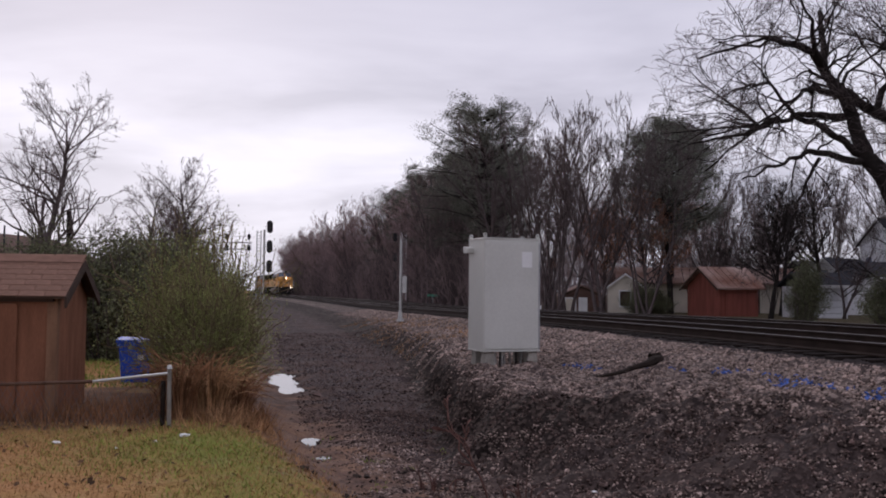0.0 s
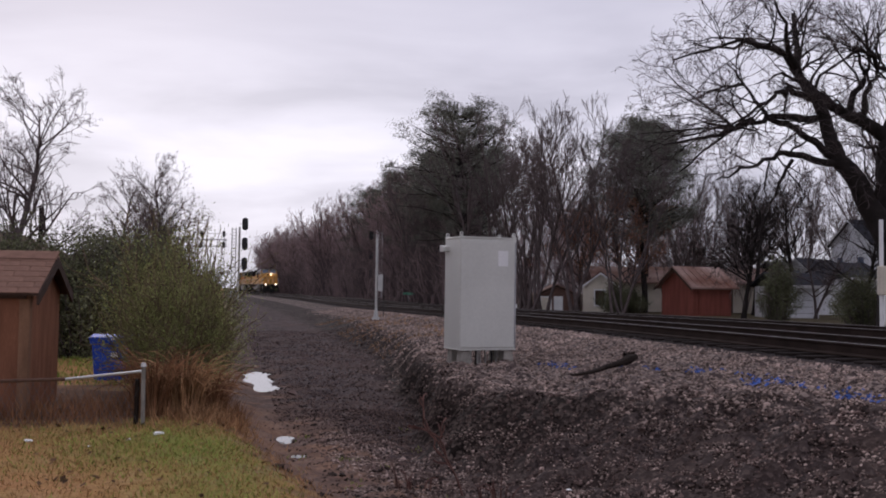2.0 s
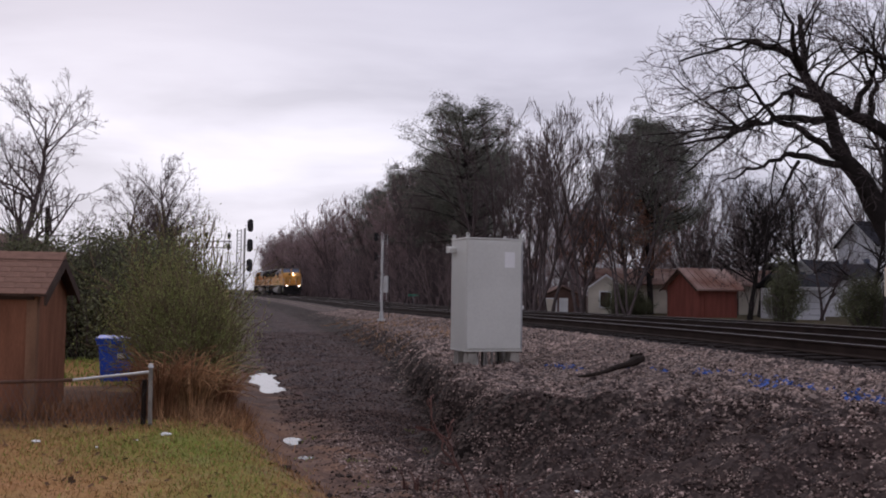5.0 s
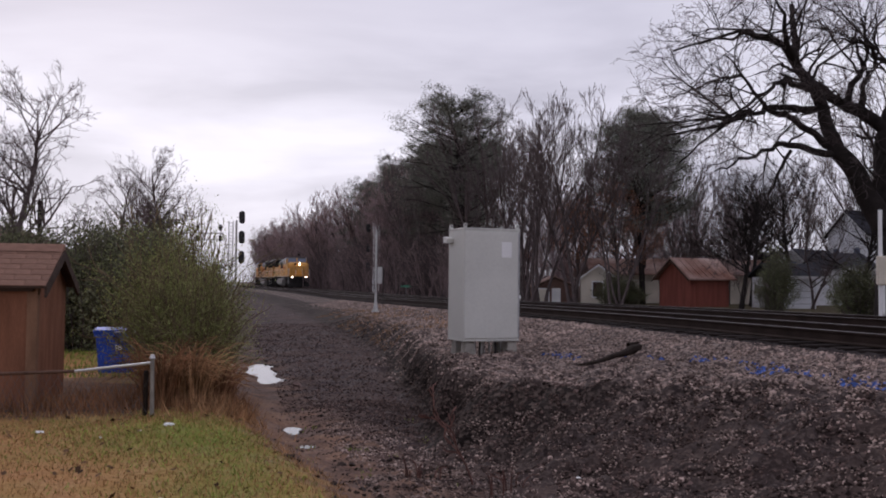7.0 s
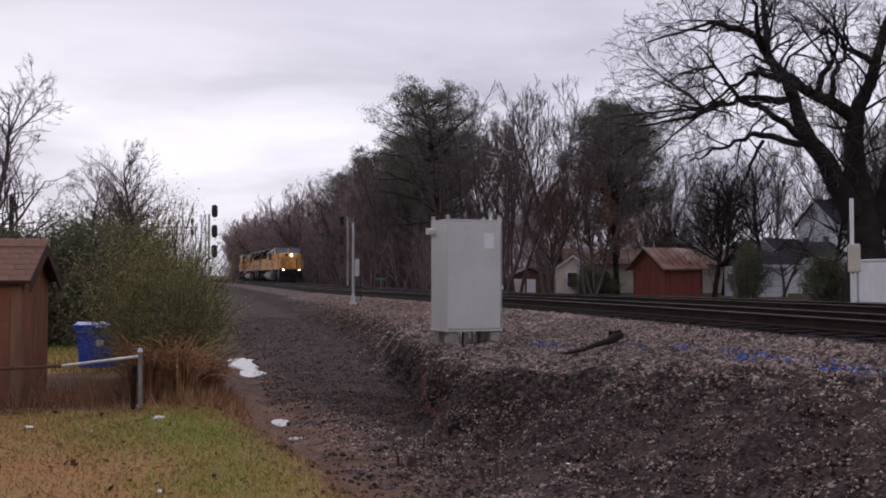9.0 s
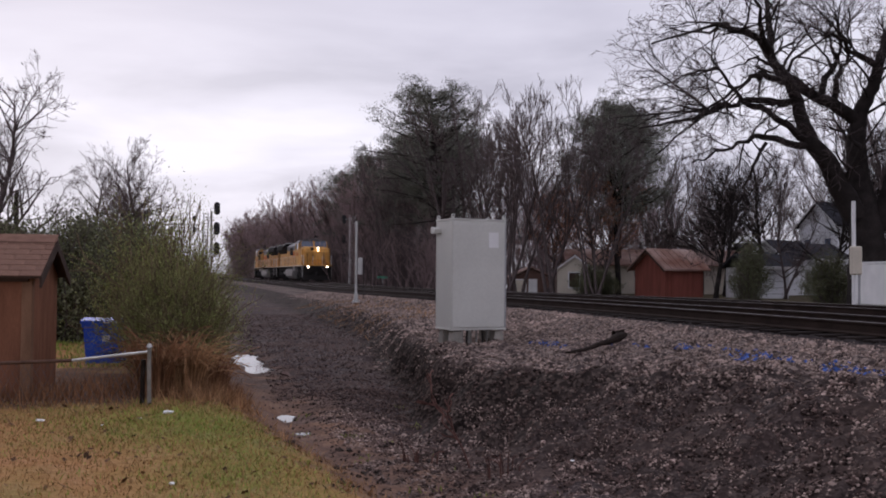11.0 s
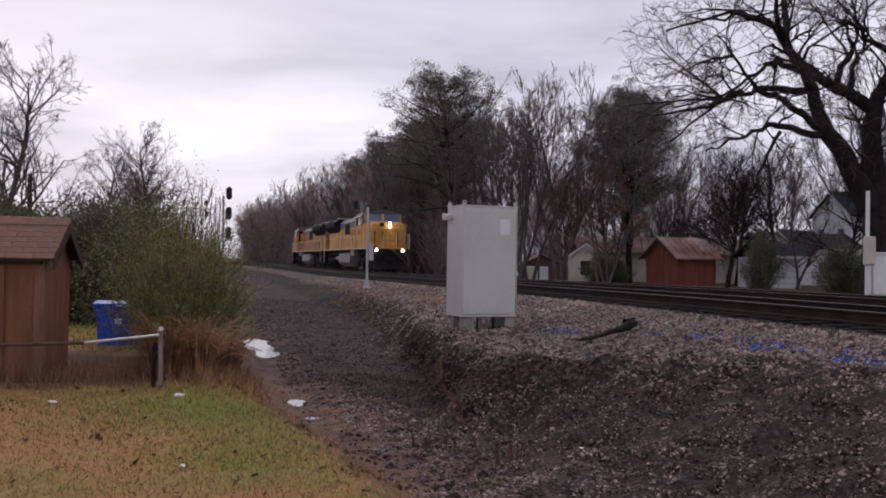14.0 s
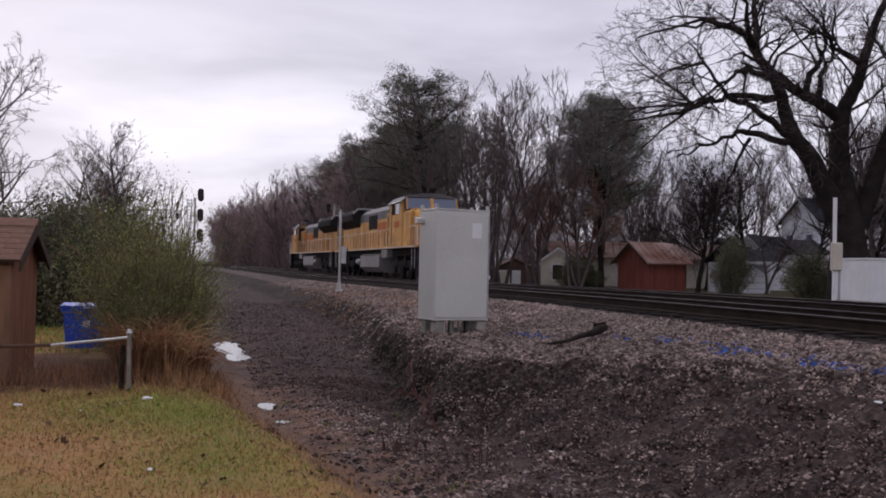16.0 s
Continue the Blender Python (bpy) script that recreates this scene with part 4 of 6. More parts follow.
# ---- the two locomotives: y runs back from the front coupler, z up from the rail ----
def build_locomotive(paint, label, L=25.0, front=True):
    lo = empty("locomotive", pose(0, 0, 0), label, "locomotive", "locomotives of the train")
    W = 1.56
    deck = 1.78
    # underframe, sill stripe, plow
    part("underframe", boxes((-1.15, 1.15, 0.9, L - 0.9, 1.25, deck - 0.1), bevel=0.04), "loco_dark", lo)
    part("walkway", boxes((-W, W, 0.55, L - 0.55, deck - 0.1, deck), bevel=0.01), paint, lo)
    for y0, sg in ((0.55, 1), (L - 0.55, -1)):
        part("pilot", prism([(y0, 1.7), (y0, 0.75), (y0 - 0.28 * sg, 0.2), (y0 + 0.1 * sg, 0.2), (y0 + 0.25 * sg, 1.7)], "x", -1.45, 1.45), "loco_dark", lo)
        part("coupler", boxes((-0.18, 0.18, min(y0, y0 - 0.6 * sg), max(y0, y0 - 0.6 * sg), 0.72, 1.05), bevel=0.05), "loco_dark", lo)
    # fuel tank
    part("fuel_tank", prism([(-1.2, 1.45), (-1.45, 1.32), (-1.45, 0.62), (-1.1, 0.3), (1.1, 0.3), (1.45, 0.62), (1.45, 1.32), (1.2, 1.45)], "y", L / 2 - 3.1, L / 2 + 2.6), "tank", lo, "grey steel fuel tank")
    for sx in (-1.3, 1.3):
        part("air_tank", rods(((sx, L / 2 + 2.7, 0.95), (sx, L / 2 + 4.0, 0.95), 0.2), sides=12), "tank", lo)
    wheels = []
    for yc in (4.3, L - 4.3):
        bm = boxes((-1.22, -1.04, yc - 2.6, yc + 2.6, 0.62, 1.02), (1.04, 1.22, yc - 2.6, yc + 2.6, 0.62, 1.02), (-1.1, 1.1, yc - 0.5, yc + 0.5, 0.7, 1.2), bevel=0.05)
        for dy in (-1.9, 0, 1.9):
            for sx in (-1.2, 1.2):
                box(bm, sx - 0.09, sx + 0.09, yc + dy - 0.22, yc + dy + 0.22, 0.35, 0.75, bevel=0.03)
                box(bm, sx - 0.07, sx + 0.07, yc + dy - 0.75, yc + dy - 0.35, 0.72, 1.25, bevel=0.02)
        part("bogie_frame", bm, "loco_dark", lo)
        for dy in (-1.9, 0, 1.9):
            bm = rods(((-0.8, 0, 0), (0.8, 0, 0), 0.09), ((-0.80, 0, 0), (-0.66, 0, 0), 0.53), ((0.66, 0, 0), (0.80, 0, 0), 0.53), sides=20)
            box(bm, -0.82, 0.82, -0.03, 0.03, -0.42, 0.42)
            w = part("wheelset", bm, "loco_dark", lo, m=pose(0, yc + dy, 0.53))
            wheels.append((w, yc + dy))
    # long hood with grey top band
    h0, h1 = 6.3, L - 1.0
    part("long_hood", prism([(-0.98, deck), (-0.98, 3.55), (0.98, 3.55), (0.98, deck)], "y", h0, h1), paint, lo)
    part("hood_roof", prism([(-0.985, 3.55), (-0.985, 4.05), (-0.62, 4.38), (0.62, 4.38), (0.985, 4.05), (0.985, 3.55)], "y", h0, h1), "loco_grey", lo, "weathered grey hood roof")
    for sx in (-1, 1):
        x = 0.985 * sx
        y = h0 + 0.5
        while y < h1 - 4.5:
            part("hood_door", boxes((min(x, x + 0.03 * sx), max(x, x + 0.03 * sx), y, y + 0.60, deck + 0.12, 2.75), bevel=0.008), paint, lo)
            part("door_gap", boxes((min(x, x + 0.02 * sx), max(x, x + 0.02 * sx), y + 0.60, y + 0.825, deck + 0.15, 2.7)), "loco_dark", lo)
            y += 0.82
        part("lettering_bar", boxes((min(x, x + 0.035 * sx), max(x, x + 0.035 * sx), h0 + 1.8, h0 + 5.6, 2.85, 3.35)), "red", lo, "red bar of painted lettering")
        part("sill_stripe", boxes((min(W * sx, (W + 0.012) * sx), max(W * sx, (W + 0.012) * sx), 0.6, L - 0.6, deck - 0.095, deck - 0.03)), "cream", lo, "pale reflective sill stripe")
        part("intake_grille", boxes((min(x, x + 0.04 * sx), max(x, x + 0.04 * sx), h0 + 5.9, h0 + 8.4, 3.0, 3.9), bevel=0.02), "loco_dark", lo)
    # flared radiators
    part("radiator", prism([(-1.0, 3.3), (-1.52, 3.75), (-1.52, 4.2), (-1.2, 4.5), (1.2, 4.5), (1.52, 4.2), (1.52, 3.75), (1.0, 3.3)], "y", h1 - 6.4, h1 - 0.4), "loco_dark", lo, "dark flared radiator section")
    # pale edges along the flared radiator and the roof of the cab
    for y in (h1 - 6.42, h1 - 0.42):
        part("radiator_rim", rods(((-1.5, y, 4.2), (-1.18, y, 4.52), 0.045), ((-1.18, y, 4.52), (1.18, y, 4.52), 0.045), ((1.18, y, 4.52), (1.5, y, 4.2), 0.045), sides=5), "pipe", lo)
    for sx in (-1, 1):
        part("drip_rail", rods(((1.66 * sx, 3.3, 4.13), (1.66 * sx, 6.3, 4.13), 0.035), sides=5), "pipe", lo)
        part("battery_box", boxes((min(1.0 * sx, 1.5 * sx), max(1.0 * sx, 1.5 * sx), 7.2, 8.6, deck - 0.62, deck - 0.11), bevel=0.03), "tank", lo)
        part("cab_door", boxes((min(1.0 * sx, 1.5 * sx), max(1.0 * sx, 1.5 * sx), 6.32, 6.7, 2.9, 4.1), bevel=0.02), "loco_dark", lo)
    for sx in (-1, 1):
        part("radiator_grille", boxes((min(1.525 * sx, 1.545 * sx), max(1.525 * sx, 1.545 * sx), h1 - 6.2, h1 - 0.6, 3.78, 4.18)), "loco_dark", lo)
        part("blower_bulge", prism([(0.98 * sx, 2.4), (1.35 * sx, 2.6), (1.35 * sx, 3.7), (0.98 * sx, 3.9)], "y", h0 + 0.1, h0 + 1.7), paint, lo)
    part("exhaust_stack", boxes((-0.35, 0.35, h0 + 6.2, h0 + 7.5, 4.35, 4.7), bevel=0.03), "loco_dark", lo)
    for i in range(3):
        part("roof_fan", rods(((0, h1 - 1.2 - i * 1.25, 4.5), (0, h1 - 1.2 - i * 1.25, 4.66), 0.55), sides=16), "loco_dark", lo)
    part("brake_fan", boxes((-0.6, 0.6, h0 + 0.3, h0 + 3.6, 4.3, 4.58), bevel=0.05), "loco_dark", lo)
    # wide cab with a sloping nose
    c0, c1 = 3.1, 6.3
    part("cab", prism([(-W, deck), (-W, 4.1), (-1.3, 4.40), (-0.5, 4.55), (0.5, 4.55), (1.3, 4.40), (W, 4.1), (W, deck)], "y", c0 + 0.35, c1), paint, lo)
    part("cab_roof", prism([(-W - 0.10, 4.14), (-1.32, 4.45), (-0.5, 4.61), (0.5, 4.61), (1.32, 4.45), (W + 0.10, 4.14), (W + 0.08, 4.10), (1.3, 4.38), (-1.3, 4.38), (-W - 0.08, 4.10)], "y", c0 + 0.15, c1 + 0.1), "loco_grey", lo, "grey cab roof")
    part("windshield_band", prism([(c0 + 0.34, 3.68), (c0 - 0.02, 3.68), (c0 + 0.24, 4.42), (c0 + 0.34, 4.44)], "x", -1.46, 1.46), "loco_grey", lo)
    for x0, x1 in ((-1.34, -0.08), (0.08, 1.34)):
        part("windshield", prism([(c0 + 0.01, 3.76), (c0 - 0.03, 3.76), (c0 + 0.17, 4.32), (c0 + 0.21, 4.32)], "x", x0, x1), "window", lo, "sky-reflecting windshield pane")
    nose = prism([(c0 + 0.35, deck), (1.35, deck), (1.20, 2.2), (1.24, 3.35), (1.5, 3.66), (c0 + 0.34, 3.80)], "x", -1.34, 1.34)
    bmesh.ops.bevel(nose, geom=[e for e in nose.edges if min(v.co.z for v in e.verts) > deck + 0.1], offset=0.16, segments=3, affect="EDGES")
    part("nose", nose, paint, lo)
    for x0, x1 in ((-1.42, -1.34), (-0.08, 0.08), (1.34, 1.42)):
        part("windshield_post", prism([(c0 - 0.035, 3.70), (c0 - 0.06, 3.70), (c0 + 0.15, 4.36), (c0 + 0.2, 4.36)], "x", x0, x1), paint, lo)
    for sx in (-1, 1):
        part("nose_cheek", prism([(1.30, deck), (1.52, deck), (1.52, 3.5), (1.34, 3.64)], "y", 1.75, c0 + 0.34) if sx > 0 else prism([(-1.30, deck), (-1.52, deck), (-1.52, 3.5), (-1.34, 3.64)], "y", 1.75, c0 + 0.34), paint, lo)
        part("cab_side_window", boxes((min(W * sx, (W + 0.015) * sx), max(W * sx, (W + 0.015) * sx), c0 + 0.9, c0 + 1.75, 3.5, 4.12), bevel=0.004), "window", lo)
        part("cab_side_window", boxes((min(W * sx, (W + 0.015) * sx), max(W * sx, (W + 0.015) * sx), c0 + 1.9, c0 + 2.7, 3.5, 4.12), bevel=0.004), "loco_dark", lo)
        for k in range(3):
            part("grab_slot", boxes((min(1.352 * sx, 1.36 * sx), max(1.352 * sx, 1.36 * sx), h0 + 0.2 + k * 0.5, h0 + 0.36 + k * 0.5, 2.65, 3.6)), "loco_dark", lo)
        part("cab_door_gap", boxes((min(W * sx, (W + 0.012) * sx), max(W * sx, (W + 0.012) * sx), c1 - 0.5, c1 - 0.42, deck + 0.1, 3.9)), "loco_dark", lo)
        part("number_bar", boxes((min(W * sx, (W + 0.012) * sx), max(W * sx, (W + 0.012) * sx), c0 + 0.9, c0 + 2.1, 2.78, 3.12)), "red", lo, "red bar in place of a painted number")
        # steps and handrails at the corners
        for yc, sg in ((0.75, 1), (L - 0.75, -1)):
            for i in range(4):
                bm = bmesh.new()
                box(bm, min(1.2 * sx, 1.5 * sx), max(1.2 * sx, 1.5 * sx), yc - 0.25 + 0.1 * i * sg, yc + 0.25 + 0.1 * i * sg, 0.5 + 0.32 * i, 0.54 + 0.32 * i)
                part("step", bm, "loco_dark", lo)
            part("handrail", rods(((1.52 * sx, yc, 0.55), (1.52 * sx, yc, 2.75), 0.018), ((1.52 * sx, yc, 2.75), (1.52 * sx, yc + 1.2 * sg, 2.75), 0.025), ((1.52 * sx, yc + 0.6 * sg, 0.55), (1.52 * sx, yc + 0.6 * sg, 2.75), 0.018), sides=5), "pipe", lo)
        bm = bmesh.new()
        for i in range(10):
            y = h0 + 0.8 + i * 1.4
            rod(bm, (1.53 * sx, y, deck), (1.53 * sx, y, deck + 0.98), 0.02, sides=5)
        rod(bm, (1.53 * sx, h0 + 0.3, deck + 0.98), (1.53 * sx, L - 1.6, deck + 0.98), 0.02, sides=5)
        part("side_railing", bm, "cream", lo)
    # lamps, nose door, bars
    part("number_board", boxes((-0.62, -0.3, 1.20, 1.30, 3.36, 3.62)), "loco_dark", lo)
    part("nose_door", boxes((-0.95, -0.45, 1.15, 1.22, deck + 0.1, 3.1), bevel=0.01), paint, lo)
    for x in (-0.98, -0.42, 0.75):
        part("door_gap", boxes((x - 0.02, x + 0.02, 1.14, 1.22, deck + 0.15, 3.0)), "loco_dark", lo)
    if front:
        for z in (3.35, 3.58):
            part("headlight", rods(((0.14, 1.36, z), (0.14, 1.14, z), 0.075), sides=14), "amber", lo, "lit headlight")
        for x in (-0.98, 0.98):
            part("ditch_light", rods(((x, 0.6, 1.58), (x, 0.42, 1.58), 0.09), sides=14), "amber", lo, "lit ditch light")
    for x, zt in ((-1.45, 2.8), (1.45, 2.8), (-0.5, 2.7), (0.5, 2.7)):
        part("front_railing", rods(((x, 0.6, deck), (x, 0.6, zt), 0.024), sides=5), "white", lo)
    part("horn", rods(((0.4, c1 - 1.0, 4.8), (0.4, c1 - 1.6, 4.95), 0.05, 0.1), ((0.6, c1 - 1.0, 4.8), (0.6, c1 - 1.5, 4.95), 0.05, 0.1), sides=8), "loco_dark", lo)
    return lo, wheels


lead, lead_wheels = build_locomotive("yellow", "yellow and grey lead diesel locomotive with lit headlights", 25.0, True)
trail, trail_wheels = build_locomotive("yellow_old", "faded yellow trailing diesel locomotive running backwards, unlit", 25.0, False)



def train_front(t):
    return 191.3 - 7.59 * t - 0.1012 * t * t


def on_rails(s, length):
    """The pose of a locomotive with its front at s, on the bend and the grade."""
    a, b = (track_spot(s + k, FAR_TRACK, RAIL_TOP + float(grade(s + k))) for k in (4.0, length - 4.0))
    d = (b.translation - a.translation).normalized()
    side = d.cross(Vector((0, 0, 1))).normalized()
    up = side.cross(d)
    m = Matrix((side, d, up)).transposed().to_4x4()
    m.translation = a.translation - d * 4.0
    return m


# ---- signals ----
def signal_head(parent, x, y, z, k=1.0):
    ob = part("signal_head", prism([(x + 0.22 * k * math.cos(a), z + 0.22 * k * math.sin(a) + (0.25 * k if math.sin(a) > 0 else -0.25 * k)) for a in [i * math.pi / 8 for i in range(16)]], "y", y, y + 0.06), "black", parent, "black oval signal backplate")
    part("lamp_housing", boxes((x - 0.14, x + 0.14, y + 0.06, y + 0.36, z - 0.36, z + 0.36), bevel=0.03), "black", ob)
    for e in (-0.25 * k, 0, 0.25 * k):
        part("lens_hood", rods(((x, y, z + e), (x, y - 0.22, z + e), 0.10 * k), sides=10), "black", ob)
    return ob


def ladder(parent, x, y, z0, z1, wide=0.42, mat="steel"):
    bm = bmesh.new()
    rod(bm, (x - wide / 2, y, z0), (x - wide / 2, y, z1), 0.05, sides=5)
    rod(bm, (x + wide / 2, y, z0), (x + wide / 2, y, z1), 0.05, sides=5)
    z = z0 + 0.3
    while z < z1:
        rod(bm, (x - wide / 2, y, z), (x + wide / 2, y, z), 0.034, sides=4)
        z += 0.32
    return part("ladder", bm, mat, parent)


def tall_signal(m, h, heads, label, off=0.55, lad=-0.55, back=False, big=1.0, mat="steel"):
    ob = empty("railway_signal", m, label, "railway signal")
    part("mast", rods(((0, 0, -0.3), (0, 0, h), 0.11), sides=10), mat if mat == "white" else "pipe", ob)
    part("base_block", boxes((-0.4, 0.4, -0.4, 0.4, -0.4, 0.12), bevel=0.03), "concrete", ob)
    for z in heads:
        part("bracket", rods(((0, 0, z), (off, 0, z), 0.03), sides=6), "steel", ob)
        signal_head(ob, off, -0.1 if not back else 0.1, z, big)
    ladder(ob, lad, 0.1, 0.3, h - 0.1, mat=mat)
    for z in (1.2, h * 0.45, h * 0.75):
        part("ladder_stay", rods(((0, 0, z), (lad, 0.1, z), 0.02), sides=5), "steel", ob)
    return ob


tall_signal(place(-20.35, 95.5, 8), 7.6, (7.9, 5.85, 3.8), "tall steel signal mast with three black signal heads", big=1.4)

# plain pole with an equipment box beside the near track
pole = empty("equipment_pole", rest(33.3, 5.85, 0, -13), "pale grey steel pole carrying a small equipment box", "pole")
part("shaft", rods(((0, 0, 0.1), (0, 0, 3.05), 0.05, 0.042), sides=10), "pipe", pole)
part("pedestal", rods(((0, 0, 0.08), (0, 0, 0.16), 0.15, 0.14), ((0, 0, 0.16), (0, 0, 0.50), 0.09, 0.05), sides=10), "pipe", pole)
for x in (-0.17, 0.0, 0.17):
    part("stub_leg", rods(((x, 0, -0.2), (x, 0, 0.08), 0.035), sides=6), "rust_pipe", pole, "rusty stub leg")
part("equipment_box", boxes((0.06, 0.23, -0.1, 0.1, 1.1, 1.72), bevel=0.015), "pipe", pole)
part("bracket", boxes((0.0, 0.06, -0.03, 0.03, 1.2, 1.26), (0.0, 0.06, -0.03, 0.03, 1.55, 1.61)), "steel", pole)
part("conduit", rods(((0.27, 0, 0.2), (0.27, 0, 1.7), 0.015), sides=5), "black", pole)

# signal beyond the far track, seen from behind
tall_signal(at_line(96.0, 16.1, -8), 7.6, (7.1, 5.0, 3.0), "steel signal mast with a ladder beyond the far track", off=-0.6, lad=0.36, back=True, mat="white")

# signal bridge far down the line
gantry = empty("signal_bridge", spot(143, -3.6, ground_z(143, -3.6), -12), "distant steel signal bridge with lattice beam", "signal bridge")
for x in (-7.0, -5.8):
    part("leg", rods(((x, 0, -0.3), (x, 0, 8.6), 0.16), sides=6), "steel", gantry)
for z in (7.5, 8.5):
    part("chord", rods(((-7.2, 0, z), (4.5, 0, z), 0.09), sides=6), "steel", gantry)
for i in range(9):
    part("lattice_bar", rods(((-7.0 + i * 1.42, 0, 7.5), (-7.0 + i * 1.42 + (1.42 if i % 2 else 0.0), 0, 8.5), 0.05), sides=5), "steel", gantry)
for x in (0.75, 4.1):
    part("head_post", rods(((x, 0, 7.2), (x, 0, 9.6), 0.05), sides=5), "steel", gantry)
    for z in (9.35, 7.7):
        signal_head(gantry, x, -0.3, z)
part("walkway_rail", rods(((-7.0, 0, 9.4), (4.5, 0, 9.4), 0.04), sides=5), "steel", gantry)

# roadside box on a post and a white trailer across the line
mp = empty("post_with_box", place(11.3, 24.4, 8), "white post with a small white box beyond the tracks", "post")
part("post", boxes((-0.04, 0.04, -0.04, 0.04, -0.2, 3.2), bevel=0.008), "white", mp)
part("meter_box", boxes((-0.17, 0.15, -0.16, -0.04, 1.28, 2.02), bevel=0.03), "cream", mp)
part("conduit", rods(((0.1, -0.08, 0.0), (0.1, -0.08, 1.3), 0.03), sides=6), "steel", mp)

trailer = empty("white_trailer", place(13.45, 26.6, 4), "plain white box trailer beyond the tracks", "trailer")
part("body", boxes((0, 4.6, 0, 2.0, 0.35, 1.62), bevel=0.05), "white", trailer)
part("frame", boxes((0.1, 4.5, 0.1, 1.9, 0.25, 0.36)), "steel", trailer)
for x in (1.7, 2.6):
    part("wheel", rods(((x, 0.02, 0.3), (x, 0.22, 0.3), 0.3), sides=16), "black", trailer)
    part("wheel", rods(((x, 1.78, 0.3), (x, 1.98, 0.3), 0.3), sides=16), "black", trailer)
part("roof_edge", boxes((-0.02, 4.62, -0.02, 2.02, 1.60, 1.65), bevel=0.01), "white", trailer)


# ---- buildings ----
def gable_house(name, m, label, w, d, eave, ridge, wall, roof, openings=(), over=0.3, category="house", along="y"):
    """Walls with a gable to the front; openings (x0, x1, z0, z1, material) on the front wall, or with a fifth 'side'."""
    ob = empty(name, m, label, category)
    part("wall", prism([(0, -0.3), (w, -0.3), (w, eave), (w / 2, ridge - 0.06), (0, eave)], "y", 0, d), wall, ob)
    k = (ridge - eave) / (w / 2)
    for sx in (0, 1):
        x0, x1 = (-over, w / 2) if sx == 0 else (w + over, w / 2)
        z0 = eave - over * k
        part("roof", prism([(x0, z0), (x1, ridge), (x1, ridge + 0.09), (x0, z0 + 0.09)], "y", -over, d + over), roof, ob)
        bm = prism([(x0, z0 - 0.10), (x1, ridge - 0.10), (x1, ridge + 0.02), (x0, z0 + 0.02)], "y", -over - 0.03, -over)
        part("barge_board", bm, "shed_shadow" if roof in ("shingle", "rust") else "white", ob)
    for o in openings:
        x0, x1, z0, z1, mt = o[:5]
        if len(o) > 5:
            xx = 0 if o[5] == "left" else w
            e = -0.03 if o[5] == "left" else 0.03
            fr = part("window_frame" if mt == "window" else "door_frame", boxes((min(xx, xx + e), max(xx, xx + e), x0 - 0.08, x1 + 0.08, z0 - 0.08, z1 + 0.08)), "white", ob)
            part("pane" if mt == "window" else "door_leaf", boxes((min(xx + e, xx + e * 1.4), max(xx + e, xx + e * 1.4), x0, x1, z0, z1)), mt, fr)
        else:
            fr = part("window_frame" if mt == "window" else "door_frame", boxes((x0 - 0.08, x1 + 0.08, -0.03, 0, z0 - 0.08, z1 + 0.08)), "white", ob)
            part("pane" if mt == "window" else "door_leaf", boxes((x0, x1, -0.045, -0.031, z0, z1)), mt, fr)
    return ob


# red shed: one gable and one long side are seen
red = gable_house("red_shed", place(13.35, 55.6, -68), "small red wooden shed with a rusty metal roof", 2.9, 2.7, 1.75, 2.75, "red_wood", "rust", (), over=0.32, category="shed")
part("door", boxes((2.9, 2.96, 0.4, 2.2, -0.1, 1.5), bevel=0.01), "red_wood", red, "dark red plank door")
for i in range(7):
    part("roof_seam", prism([(2.9 + 0.33, 1.62), (1.45, 2.835), (1.45, 2.86), (2.9 + 0.33, 1.645)], "y", -0.25 + i * 0.44, -0.22 + i * 0.44), "rust", red)

cream = empty("long_outbuilding", place(10.9, 63.3, -2), "long cream outbuilding with a low rusty roof", "building")
part("wall", boxes((0, 12.3, 0, 5, -0.4, 2.0)), "cream", cream)
part("roof", prism([(-0.5, 1.9), (2.5, 3.0), (2.5, 3.09), (-0.5, 1.99)], "x", -0.4, 12.7), "rust", cream)
part("roof", prism([(5.5, 1.9), (2.5, 3.0), (2.5, 3.09), (5.5, 1.99)], "x", -0.4, 12.7), "rust", cream)
for x in (0.7, 8.2):
    part("door", boxes((x, x + 0.85, -0.05, -0.002, -0.1, 1.7)), "shed_shadow", cream)
gable_house("white_shed", place(9.1, 58.3, -12), "small white shed with a pitched roof and a door", 2.2, 3, 1.7, 2.5, "cream", "roof_brown", ((0.75, 1.35, 0.5, 1.4, "shed_shadow"),), over=0.15, category="shed")
gable_house("brown_shed", place(6.4, 60.0, 0), "low brown shed with open front behind the trees", 2.6, 2.4, 1.1, 1.7, "roof_brown", "rust", ((0.3, 0.9, 0.1, 0.9, "cream"), (1.2, 1.6, 0.1, 0.9, "white")), over=0.15, category="shed")

